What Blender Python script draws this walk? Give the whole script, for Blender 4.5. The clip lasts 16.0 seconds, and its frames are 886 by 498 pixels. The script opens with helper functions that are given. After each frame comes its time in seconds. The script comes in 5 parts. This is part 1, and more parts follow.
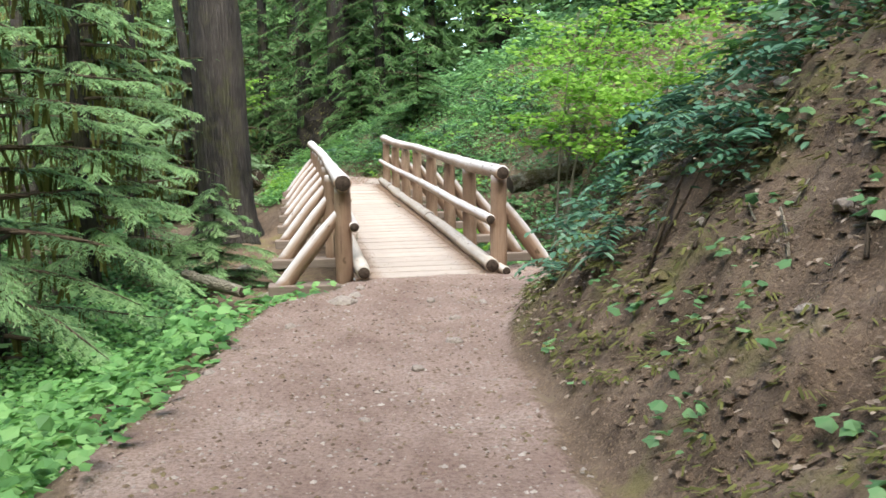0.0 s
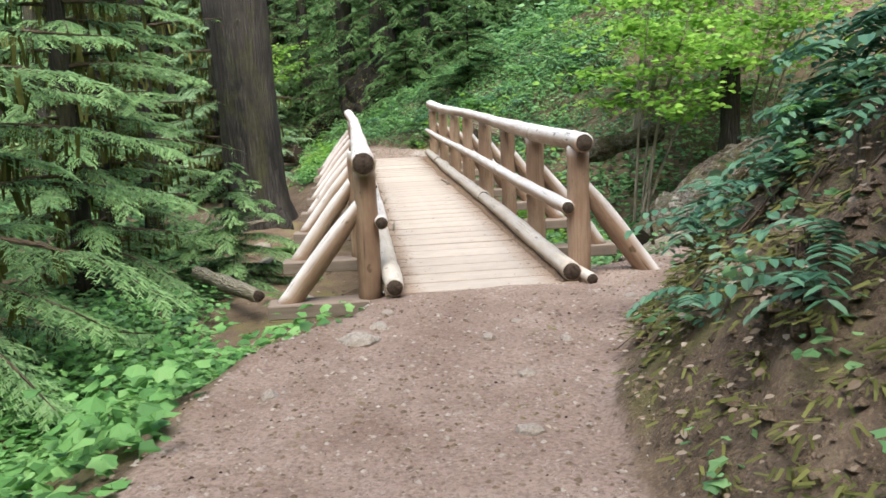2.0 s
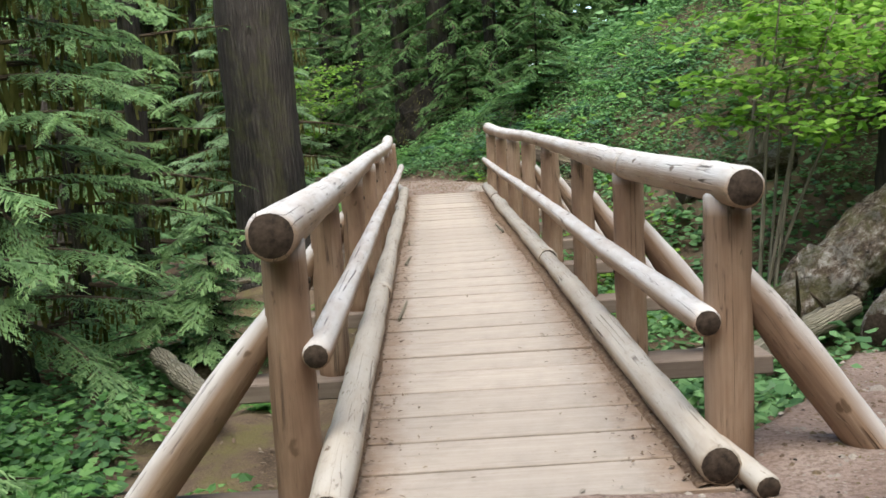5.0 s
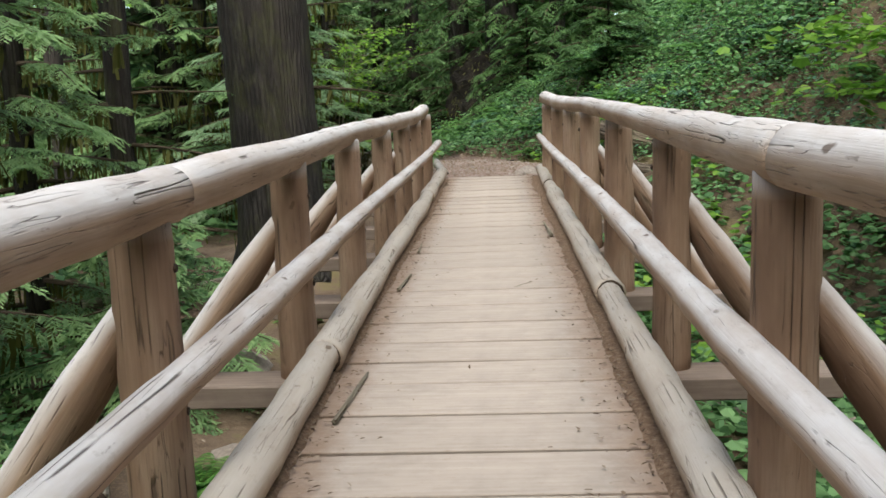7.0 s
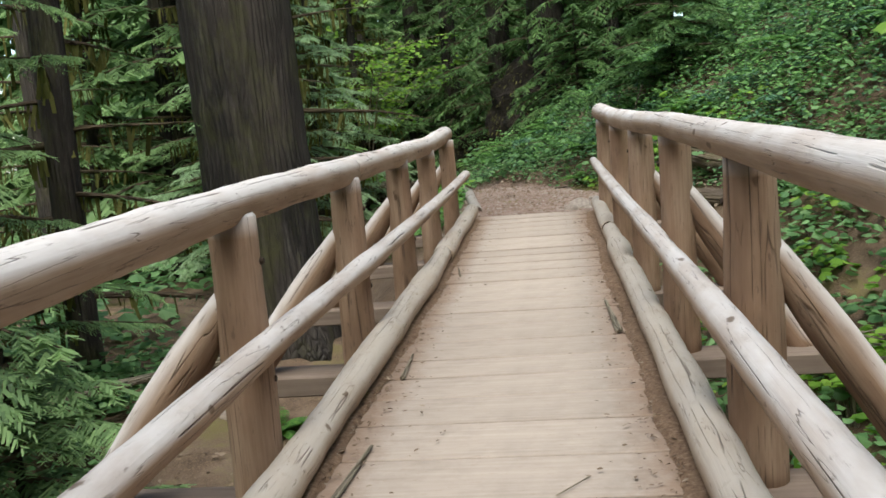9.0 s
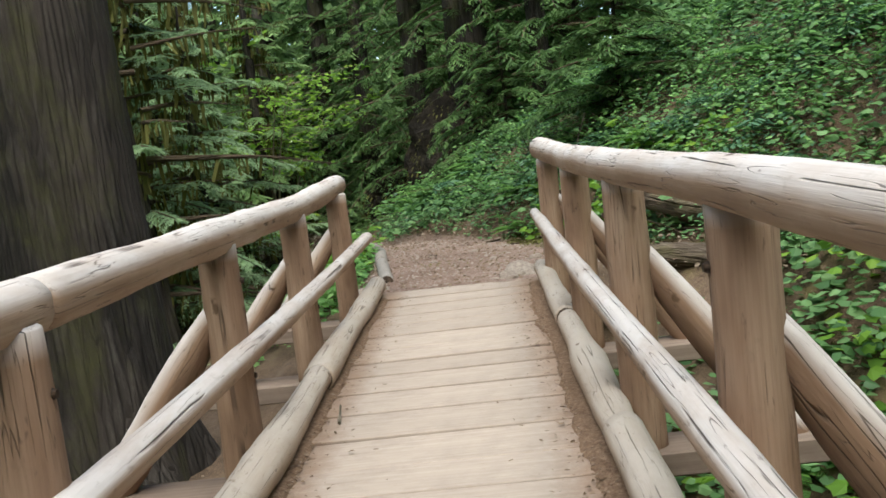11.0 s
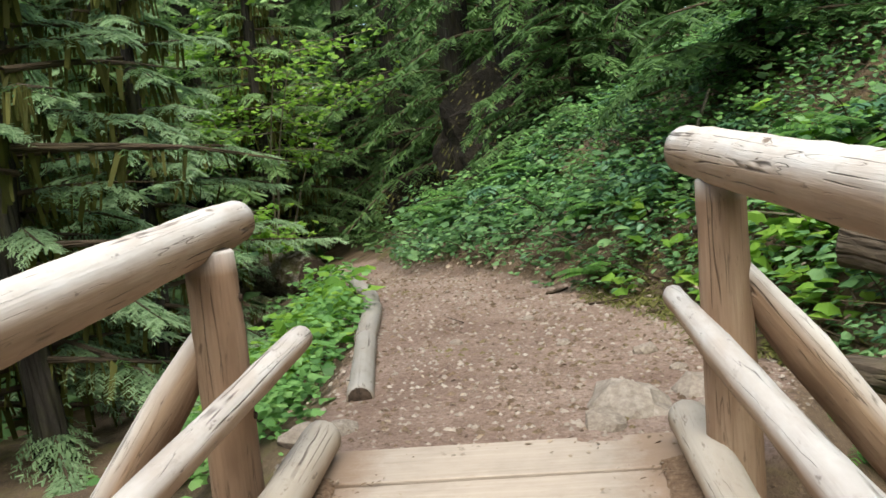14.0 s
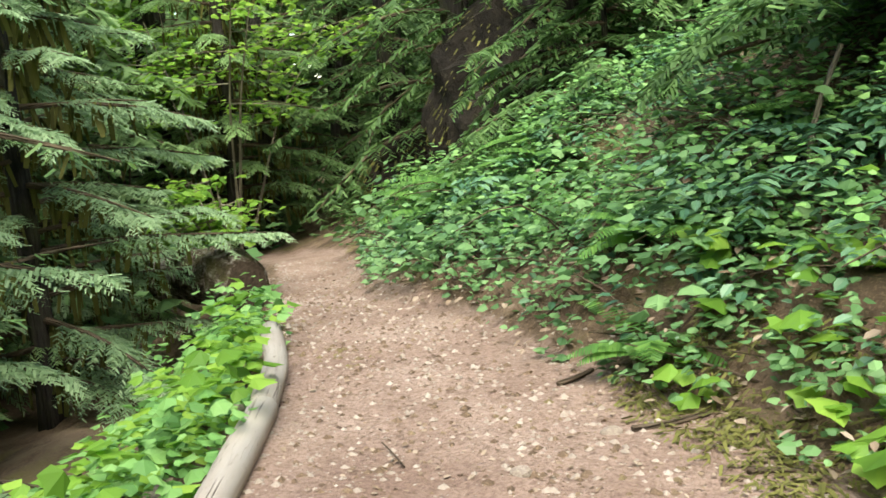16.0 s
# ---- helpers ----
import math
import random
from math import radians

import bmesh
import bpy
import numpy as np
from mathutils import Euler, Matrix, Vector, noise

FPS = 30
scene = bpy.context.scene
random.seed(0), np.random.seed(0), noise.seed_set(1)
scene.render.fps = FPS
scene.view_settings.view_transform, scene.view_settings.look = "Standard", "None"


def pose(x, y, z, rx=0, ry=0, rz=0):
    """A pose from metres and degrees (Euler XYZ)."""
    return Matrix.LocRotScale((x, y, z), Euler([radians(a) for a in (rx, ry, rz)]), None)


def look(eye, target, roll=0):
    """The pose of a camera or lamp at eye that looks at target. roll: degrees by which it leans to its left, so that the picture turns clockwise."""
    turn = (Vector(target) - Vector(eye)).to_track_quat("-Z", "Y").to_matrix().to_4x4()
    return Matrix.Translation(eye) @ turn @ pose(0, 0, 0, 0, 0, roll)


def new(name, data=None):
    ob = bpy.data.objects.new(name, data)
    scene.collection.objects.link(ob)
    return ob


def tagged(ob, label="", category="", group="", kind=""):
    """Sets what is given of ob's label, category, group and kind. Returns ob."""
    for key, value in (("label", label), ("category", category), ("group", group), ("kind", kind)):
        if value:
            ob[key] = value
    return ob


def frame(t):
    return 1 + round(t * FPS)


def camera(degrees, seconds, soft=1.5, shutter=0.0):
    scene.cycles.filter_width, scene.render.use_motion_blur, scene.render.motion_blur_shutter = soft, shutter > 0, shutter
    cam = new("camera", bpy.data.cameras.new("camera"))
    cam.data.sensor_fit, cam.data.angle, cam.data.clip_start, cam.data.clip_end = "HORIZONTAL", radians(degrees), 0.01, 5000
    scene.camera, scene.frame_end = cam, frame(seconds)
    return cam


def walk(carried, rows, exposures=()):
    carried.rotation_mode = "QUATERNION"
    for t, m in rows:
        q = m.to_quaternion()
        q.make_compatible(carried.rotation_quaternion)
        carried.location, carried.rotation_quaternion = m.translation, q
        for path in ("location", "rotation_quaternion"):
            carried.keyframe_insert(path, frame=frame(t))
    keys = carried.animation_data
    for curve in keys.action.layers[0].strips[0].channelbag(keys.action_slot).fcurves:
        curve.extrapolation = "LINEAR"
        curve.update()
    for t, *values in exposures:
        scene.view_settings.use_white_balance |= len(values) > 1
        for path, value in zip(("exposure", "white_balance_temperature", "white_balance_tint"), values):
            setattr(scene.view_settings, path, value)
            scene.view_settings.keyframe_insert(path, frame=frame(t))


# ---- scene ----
cam = camera(52.48, 16.0, 1.6)
# seconds, eye x y z, yaw, pitch, roll in degrees; the bridge runs along +y from y = 0
ROWS = [
    (0, -1.325, -9.575, 1.574, -9.22, -7.70, -0.61),
    (0.5, -1.248, -8.970, 1.549, -8.21, -8.33, -1.63),
    (1, -1.182, -8.337, 1.530, -6.52, -8.28, -2.01),
    (1.5, -1.071, -7.686, 1.498, -5.43, -7.79, -1.81),
    (2, -0.943, -7.005, 1.483, -5.61, -9.62, -2.37),
    (2.5, -0.833, -6.350, 1.490, -5.47, -10.12, -2.81),
    (3, -0.732, -5.731, 1.498, -4.54, -9.40, -2.98),
    (3.5, -0.643, -5.103, 1.485, -5.64, -8.12, -3.24),
    (4, -0.510, -4.536, 1.448, -2.85, -7.17, -3.61),
    (4.2, -0.461, -4.334, 1.427, -2.39, -7.50, -4.14),
    (6.3, -0.026, -1.617, 1.276, 2.44, -7.78, -0.19),
    (6.5, 0.011, -1.347, 1.266, 2.46, -8.00, -0.13),
    (7, 0.113, -0.635, 1.252, 3.64, -9.01, -2.19),
    (7.5, 0.180, 0.098, 1.260, 4.44, -9.39, -3.08),
    (8, 0.218, 0.794, 1.275, 6.55, -8.05, -4.03),
    (8.5, 0.244, 1.480, 1.285, 8.31, -8.14, -4.48),
    (9, 0.249, 2.171, 1.308, 7.23, -7.80, -4.66),
    (9.5, 0.294, 2.860, 1.317, 4.92, -6.96, -4.82),
    (9.7, 0.303, 3.121, 1.313, 3.40, -6.30, -4.63),
    (11.8, 0.260, 5.946, 1.383, 3.40, -5.81, -7.44),
    (12, 0.241, 6.225, 1.386, 3.79, -5.89, -7.34),
    (12.5, 0.251, 6.934, 1.381, 4.47, -5.99, -7.58),
    (13, 0.237, 7.679, 1.377, 4.97, -6.46, -7.39),
    (13.5, 0.235, 8.421, 1.393, 4.47, -6.38, -6.28),
    (14, 0.210, 9.152, 1.424, 5.64, -6.48, -5.47),
    (14.5, 0.208, 9.898, 1.448, 4.72, -7.33, -4.63),
    (15, 0.213, 10.639, 1.485, 5.68, -8.09, -3.30),
    (15.5, 0.236, 11.350, 1.536, 5.65, -8.84, -3.28),
    (16, 0.300, 12.045, 1.593, 6.96, -9.85, -4.19),
]


def eye_pose(x, y, z, yaw, pitch, roll):
    return pose(x, y, z, 0, 0, yaw) @ pose(0, 0, 0, 90 + pitch, 0, 0) @ pose(0, 0, 0, 0, 0, roll)


walk(cam, [(t, eye_pose(*r)) for t, *r in ROWS],
     [(t, e + 1.05, 6400 + 24 * t + 70 * max(0, t - 11.5), 6 - 0.15 * t) for t, e in ((0.0, 0.66), (3.0, 0.43), (4.2, 0.3), (6.3, -0.06), (7.5, -0.15), (9.5, -0.17), (12.0, -0.03), (13.5, 0.02), (14.5, 0.22), (15.2, 0.46), (16.0, 0.78))])

# ---- light: a bright overcast sky over a clearing in the forest ----
world = bpy.data.worlds.new("sky")
scene.world = world
world.use_nodes = True
wn, wl = world.node_tree.nodes, world.node_tree.links
sky = wn.new("ShaderNodeTexSky")
sky.sky_type, sky.sun_disc = "NISHITA", False
sky.sun_elevation, sky.sun_rotation = radians(55), radians(178)
wl.new(sky.outputs[0], wn["Background"].inputs[0])
wn["Background"].inputs[1].default_value = 0.15
sun = new("sun", bpy.data.lights.new("sun", "SUN"))
sun.data.energy, sun.data.angle, sun.data.color = 4.2, radians(70), (1.0, 0.965, 0.90)
sun.matrix_world = look((0.5, -12, 20), (0, 2, 0))

# ---- materials ----


class Mat:
    """A small builder of node materials."""

    def __init__(self, name, rough=0.8):
        self.m = bpy.data.materials.new(name)
        self.m.use_nodes = True
        self.n, self.l = self.m.node_tree.nodes, self.m.node_tree.links
        self.b = self.n["Principled BSDF"]
        self.b.inputs["Roughness"].default_value = rough
        self.b.inputs["Specular IOR Level"].default_value = 0.25

    def put(self, a, b):
        if hasattr(a, "links"):
            self.l.new(a, b)
        else:
            b.default_value = a

    def coord(self, attribute="", scale=(1, 1, 1)):
        if attribute:
            s = self.n.new("ShaderNodeAttribute")
            s.attribute_name = attribute
            v = s.outputs["Vector"]
        else:
            v = self.n.new("ShaderNodeTexCoord").outputs["Object"]
        mp = self.n.new("ShaderNodeMapping")
        mp.inputs["Scale"].default_value = scale
        self.l.new(v, mp.inputs[0])
        return mp.outputs[0]

    def noise(self, vec, scale, detail=4, rough=0.6):
        t = self.n.new("ShaderNodeTexNoise")
        t.inputs["Scale"].default_value, t.inputs["Detail"].default_value, t.inputs["Roughness"].default_value = scale, detail, rough
        self.l.new(vec, t.inputs["Vector"])
        return t.outputs["Fac"]

    def voronoi(self, vec, scale, feature="F1", out="Distance"):
        t = self.n.new("ShaderNodeTexVoronoi")
        t.feature = feature
        t.inputs["Scale"].default_value = scale
        self.l.new(vec, t.inputs["Vector"])
        return t.outputs[out]

    def ramp(self, fac, stops):
        r = self.n.new("ShaderNodeValToRGB")
        e = r.color_ramp.elements
        while len(e) < len(stops):
            e.new(0.5)
        for k, (p, c) in zip(e, stops):
            k.position, k.color = p, (*c, 1) if len(c) == 3 else c
        self.l.new(fac, r.inputs[0])
        return r.outputs[0]

    def mix(self, fac, a, b, how="MIX"):
        m = self.n.new("ShaderNodeMix")
        m.data_type, m.blend_type = "RGBA", how
        self.put(fac, m.inputs[0])
        for v, i in ((a, 6), (b, 7)):
            self.put(v if hasattr(v, "links") else (*v, 1), m.inputs[i])
        return m.outputs[2]

    def math(self, how, a, b=0.0):
        m = self.n.new("ShaderNodeMath")
        m.operation = how
        self.put(a, m.inputs[0])
        self.put(b, m.inputs[1])
        return m.outputs[0]

    def random(self, island=True):
        return self.n.new("ShaderNodeNewGeometry").outputs["Random Per Island"] if island else self.n.new("ShaderNodeObjectInfo").outputs["Random"]

    def attr(self, name):
        s = self.n.new("ShaderNodeAttribute")
        s.attribute_name = name
        return s.outputs["Fac"]

    def up(self):
        g = self.n.new("ShaderNodeSeparateXYZ")
        self.l.new(self.n.new("ShaderNodeNewGeometry").outputs["Normal"], g.inputs[0])
        return g.outputs[2]

    def bump(self, height, strength=0.5, distance=0.01):
        b = self.n.new("ShaderNodeBump")
        b.inputs["Strength"].default_value, b.inputs["Distance"].default_value = strength, distance
        self.l.new(height, b.inputs["Height"])
        self.l.new(b.outputs[0], self.b.inputs["Normal"])

    def done(self, color):
        self.put(color if hasattr(color, "links") else (*color, 1), self.b.inputs["Base Color"])
        return self.m


def log_wood(name, tones, checks=0.85, top_tone=(0.62, 0.585, 0.575), weathered=0.95):
    """Peeled log: long grain, drying checks, knots, patchy pale grey where it faces up."""
    k = Mat(name, 0.75)
    v = k.coord("grain", (1, 1, 0.012))
    fine = k.noise(k.coord("grain", (1, 1, 0.03)), 90, 3)
    broad = k.noise(k.coord("grain", (1, 1, 0.25)), 4.5, 4)
    c = k.ramp(broad, [(0.3, tones[0]), (0.5, tones[1]), (0.72, tones[2])])
    c = k.mix(k.math("MULTIPLY", k.ramp(fine, [(0.35, (1, 1, 1)), (0.6, (0, 0, 0))]), 0.28), c, tones[0])
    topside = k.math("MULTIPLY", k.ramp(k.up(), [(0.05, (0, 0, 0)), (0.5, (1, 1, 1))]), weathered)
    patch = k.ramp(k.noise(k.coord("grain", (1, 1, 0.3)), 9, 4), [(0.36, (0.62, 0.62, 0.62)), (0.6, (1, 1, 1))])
    c = k.mix(k.math("MULTIPLY", topside, patch), c, top_tone)
    crack = k.ramp(k.noise(v, 13, 2, 0.4), [(0.490, (0, 0, 0)), (0.498, (1, 1, 1)), (0.502, (1, 1, 1)), (0.510, (0, 0, 0))])
    crack = k.math("MULTIPLY", crack, k.ramp(k.noise(k.coord("grain"), 2.6, 2), [(0.48, (0, 0, 0)), (0.56, (1, 1, 1))]))
    c = k.mix(k.math("MULTIPLY", crack, checks), c, (0.06, 0.04, 0.03))
    check = k.ramp(k.noise(k.coord("grain", (1, 1, 0.05)), 34, 2, 0.4), [(0.49, (0, 0, 0)), (0.5, (1, 1, 1)), (0.51, (0, 0, 0))])
    check = k.math("MULTIPLY", check, k.ramp(k.noise(k.coord("grain", (1, 1, 0.5)), 7, 3), [(0.5, (0, 0, 0)), (0.58, (1, 1, 1))]))
    c = k.mix(k.math("MULTIPLY", check, checks * 0.8), c, (0.08, 0.055, 0.04))
    bent = k.n.new("ShaderNodeMix")
    bent.data_type, bent.blend_type = "RGBA", "ADD"
    bent.inputs[0].default_value = 0.05
    k.l.new(k.coord("grain", (1, 1, 0.45)), bent.inputs[6])
    wob = k.n.new("ShaderNodeTexNoise")
    wob.inputs["Scale"].default_value = 16
    k.l.new(k.coord("grain"), wob.inputs["Vector"])
    k.l.new(wob.outputs["Color"], bent.inputs[7])
    knot = k.ramp(k.voronoi(bent.outputs[2], 6.0), [(0.06, (1, 1, 1)), (0.10, (0, 0, 0))])
    nick = k.ramp(k.noise(k.coord("grain", (1, 1, 0.25)), 38, 3, 0.6), [(0.66, (0, 0, 0)), (0.72, (1, 1, 1))])
    c = k.mix(k.math("MULTIPLY", nick, 0.55), c, (0.09, 0.06, 0.045))
    c = k.mix(k.math("MULTIPLY", knot, 0.8), c, (0.10, 0.06, 0.035))
    dirt = k.ramp(k.noise(k.coord("grain", (1, 1, 0.5)), 22, 5, 0.7), [(0.58, (0, 0, 0)), (0.75, (1, 1, 1))])
    c = k.mix(k.math("MULTIPLY", dirt, 0.35), c, (0.16, 0.12, 0.085))
    h = k.math("SUBTRACT", k.math("ADD", k.math("MULTIPLY", fine, 0.4), broad), k.math("MULTIPLY", crack, 1.5))
    k.bump(k.math("SUBTRACT", h, k.math("MULTIPLY", check, 0.8)), 0.7, 0.009)
    return k.done(c)


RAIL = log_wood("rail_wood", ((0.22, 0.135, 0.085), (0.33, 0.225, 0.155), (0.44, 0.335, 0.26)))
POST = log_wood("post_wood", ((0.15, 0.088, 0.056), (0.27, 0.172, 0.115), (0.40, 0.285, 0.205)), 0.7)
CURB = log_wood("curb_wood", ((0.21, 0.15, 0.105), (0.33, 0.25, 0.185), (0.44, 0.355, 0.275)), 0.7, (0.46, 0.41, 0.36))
ENDWOOD = Mat("end_grain", 0.9)
ENDWOOD = ENDWOOD.done(ENDWOOD.ramp(ENDWOOD.noise(ENDWOOD.coord("grain"), 40, 4), [(0.3, (0.022, 0.015, 0.011)), (0.7, (0.08, 0.055, 0.04))]))


def sawn(name, a, b, rough=0.85, edge=False):
    k = Mat(name, rough)
    v = k.coord("", (0.35, 6, 6))
    c = k.ramp(k.noise(v, 6, 5), [(0.3, a), (0.7, b)])
    tone = k.random(False)
    c = k.mix(k.math("MULTIPLY", tone, 0.35), c, tuple(q * 0.72 for q in a))
    stain = k.ramp(k.noise(k.coord(), 3.5, 5, 0.7), [(0.45, (0, 0, 0)), (0.72, (1, 1, 1))])
    c = k.mix(k.math("MULTIPLY", stain, 0.4), c, tuple(q * 0.6 for q in a))
    spot = k.ramp(k.voronoi(k.coord(), 5), [(0.05, (1, 1, 1)), (0.11, (0, 0, 0))])
    c = k.mix(k.math("MULTIPLY", spot, 0.4), c, tuple(q * 0.4 for q in a))
    if edge:
        # soil trodden into the ends of the planks
        sep = k.n.new("ShaderNodeSeparateXYZ")
        k.l.new(k.coord(), sep.inputs[0])
        rim = k.math("ADD", k.math("ABSOLUTE", sep.outputs[0]), k.math("MULTIPLY", k.math("SUBTRACT", k.noise(k.coord(), 9, 6, 0.75), 0.5), 0.3))
        rim = k.ramp(rim, [(0.42, (0, 0, 0)), (0.58, (1, 1, 1))])
        c = k.mix(k.math("MULTIPLY", rim, 0.75), c, (0.21, 0.135, 0.09))
        grime = k.ramp(k.noise(k.coord("", (1.2, 3, 3)), 16, 6, 0.75), [(0.56, (0, 0, 0)), (0.7, (1, 1, 1))])
        c = k.mix(k.math("MULTIPLY", grime, 0.35), c, (0.22, 0.15, 0.10))
    k.bump(k.noise(v, 14, 5), 0.35, 0.004)
    return k.done(c)


PLANK = sawn("plank_wood", (0.35, 0.29, 0.245), (0.445, 0.375, 0.322), edge=True)
BEAM = sawn("beam_wood", (0.17, 0.125, 0.10), (0.27, 0.21, 0.17))


def ground_material():
    k = Mat("forest_floor", 0.95)
    v = k.coord()
    trail = k.ramp(k.noise(v, 1.3, 6, 0.65), [(0.3, (0.19, 0.125, 0.10)), (0.55, (0.28, 0.20, 0.165)), (0.75, (0.37, 0.285, 0.24))])
    grit = k.noise(v, 42, 5, 0.75)
    trail = k.mix(k.math("MULTIPLY", k.ramp(grit, [(0.4, (1, 1, 1)), (0.55, (0, 0, 0))]), 0.65), trail, (0.12, 0.075, 0.055))
    peb = k.ramp(k.voronoi(v, 26), [(0.16, (1, 1, 1)), (0.24, (0, 0, 0))])
    pick = k.ramp(k.voronoi(v, 26, "F1", "Color"), [(0.62, (0, 0, 0)), (0.66, (1, 1, 1))])
    trail = k.mix(k.math("MULTIPLY", k.math("MULTIPLY", peb, pick), 0.6), trail, (0.40, 0.33, 0.27))
    soil = k.ramp(k.noise(v, 2.2, 7, 0.7), [(0.3, (0.06, 0.04, 0.027)), (0.5, (0.135, 0.092, 0.063)), (0.72, (0.22, 0.16, 0.115))])
    litter = k.ramp(k.noise(v, 55, 4, 0.7), [(0.52, (0, 0, 0)), (0.62, (1, 1, 1))])
    soil = k.mix(k.math("MULTIPLY", litter, 0.55), soil, (0.27, 0.19, 0.12))
    moss = k.ramp(k.noise(v, 1.1, 6, 0.7), [(0.54, (0, 0, 0)), (0.64, (1, 1, 1))])
    soil = k.mix(k.math("MULTIPLY", moss, 0.6), soil, (0.13, 0.12, 0.03))
    edge = k.math("ADD", k.attr("path"), k.math("MULTIPLY", k.math("SUBTRACT", k.noise(v, 6, 5, 0.7), 0.5), 0.9))
    c = k.mix(k.ramp(edge, [(0.42, (0, 0, 0)), (0.58, (1, 1, 1))]), soil, trail)
    k.bump(k.math("ADD", k.math("MULTIPLY", grit, 0.6), k.math("ADD", k.noise(v, 9, 6, 0.7), k.math("MULTIPLY", peb, 0.35))), 0.9, 0.03)
    return k.done(c)


GROUND = ground_material()


def leaf_material(name, dark, mid, light, glow=0.45, rough=0.5, young=False):
    """Thin leaf: diffuse with light passing through, tones by leaf and by patch."""
    k = Mat(name, rough)
    tone = k.math("ADD", k.math("MULTIPLY", k.random(), 0.55), k.math("MULTIPLY", k.noise(k.coord(), 0.9, 3), 0.5))
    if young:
        # paler towards the outer ends of the boughs and sprays
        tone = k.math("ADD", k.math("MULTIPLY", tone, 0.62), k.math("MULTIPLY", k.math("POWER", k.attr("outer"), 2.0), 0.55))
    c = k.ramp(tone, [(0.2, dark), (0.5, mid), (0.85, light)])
    tr = k.n.new("ShaderNodeBsdfTranslucent")
    k.l.new(c, tr.inputs[0])
    ms = k.n.new("ShaderNodeMixShader")
    ms.inputs[0].default_value = glow
    k.l.new(k.b.outputs[0], ms.inputs[1])
    k.l.new(tr.outputs[0], ms.inputs[2])
    k.l.new(ms.outputs[0], k.n["Material Output"].inputs[0])
    k.b.inputs["Specular IOR Level"].default_value = 0.35
    k.done(c)
    return k.m


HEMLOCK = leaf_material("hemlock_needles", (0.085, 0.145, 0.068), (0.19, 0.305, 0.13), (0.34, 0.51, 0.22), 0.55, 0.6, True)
# paler young hemlock, its colour also lifted to look better lit
SOFTHEM = leaf_material("brightened_hemlock_needles", (0.10, 0.16, 0.09), (0.23, 0.35, 0.18), (0.39, 0.54, 0.31), 0.5, 0.6, True)
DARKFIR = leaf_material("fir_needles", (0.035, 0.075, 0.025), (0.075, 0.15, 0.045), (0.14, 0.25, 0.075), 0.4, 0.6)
BERRY = leaf_material("berry_leaves", (0.06, 0.135, 0.052), (0.13, 0.265, 0.10), (0.26, 0.44, 0.185), 0.45)
BRIGHT = leaf_material("thimbleberry_leaves", (0.08, 0.19, 0.055), (0.165, 0.35, 0.10), (0.29, 0.50, 0.17), 0.45)
MAPLE = leaf_material("maple_leaves", (0.12, 0.26, 0.035), (0.22, 0.41, 0.06), (0.37, 0.57, 0.10), 0.55)
FERN = leaf_material("fern_fronds", (0.05, 0.13, 0.03), (0.10, 0.23, 0.05), (0.17, 0.33, 0.07), 0.45)
GRAPE = leaf_material("barberry_leaves", (0.035, 0.095, 0.05), (0.07, 0.16, 0.085), (0.14, 0.25, 0.14), 0.2, 0.35)
DEADLEAF = leaf_material("dead_leaves", (0.09, 0.058, 0.038), (0.17, 0.118, 0.08), (0.32, 0.255, 0.195), 0.1, 0.8)
MOSS = leaf_material("moss_strands", (0.06, 0.062, 0.016), (0.11, 0.11, 0.028), (0.18, 0.175, 0.05), 0.25, 0.9)


def bark(name, a, b, c2, moss=0.25, ridge=9):
    k = Mat(name, 0.95)
    v = k.coord("grain", (1, 1, 0.2))
    f = k.math("ADD", k.math("MULTIPLY", k.noise(v, ridge * 1.6, 7, 0.75), 0.7), k.math("MULTIPLY", k.noise(k.coord("grain", (1, 1, 0.08)), ridge * 0.7, 4), 0.3))
    c = k.ramp(f, [(0.32, a), (0.52, b), (0.7, c2)])
    seam = k.ramp(k.voronoi(k.coord("grain", (1, 1, 0.07)), ridge * 1.7, "DISTANCE_TO_EDGE"), [(0.0, (1, 1, 1)), (0.22, (0, 0, 0))])
    c = k.mix(k.math("MULTIPLY", seam, 0.4), c, tuple(q * 0.45 for q in a))
    tint = k.ramp(k.noise(k.coord("grain", (1, 1, 0.4)), 1.6, 4), [(0.4, (0, 0, 0)), (0.65, (1, 1, 1))])
    c = k.mix(k.math("MULTIPLY", tint, 0.4), c, (c2[0], c2[1] * 0.9, c2[2] * 0.84))
    f = k.math("SUBTRACT", f, k.math("MULTIPLY", seam, 0.5))
    m = k.ramp(k.noise(k.coord("grain", (1, 1, 0.5)), 2.2, 6, 0.7), [(0.5, (0, 0, 0)), (0.68, (1, 1, 1))])
    c = k.mix(k.math("MULTIPLY", m, moss), c, (0.09, 0.095, 0.025))
    k.bump(f, 1.0, 0.05)
    return k.done(c)


BARK = bark("conifer_bark", (0.012, 0.010, 0.009), (0.035, 0.031, 0.028), (0.105, 0.095, 0.087), 0.4)
DEADBARK = bark("rotting_log_bark", (0.035, 0.027, 0.02), (0.13, 0.10, 0.075), (0.36, 0.31, 0.25), 0.55, 9)
TWIG = bark("twig_bark", (0.05, 0.035, 0.025), (0.11, 0.08, 0.055), (0.18, 0.14, 0.10), 0.3, 20)
PALETWIG = bark("pale_stem", (0.16, 0.14, 0.10), (0.28, 0.25, 0.19), (0.40, 0.36, 0.29), 0.15, 20)



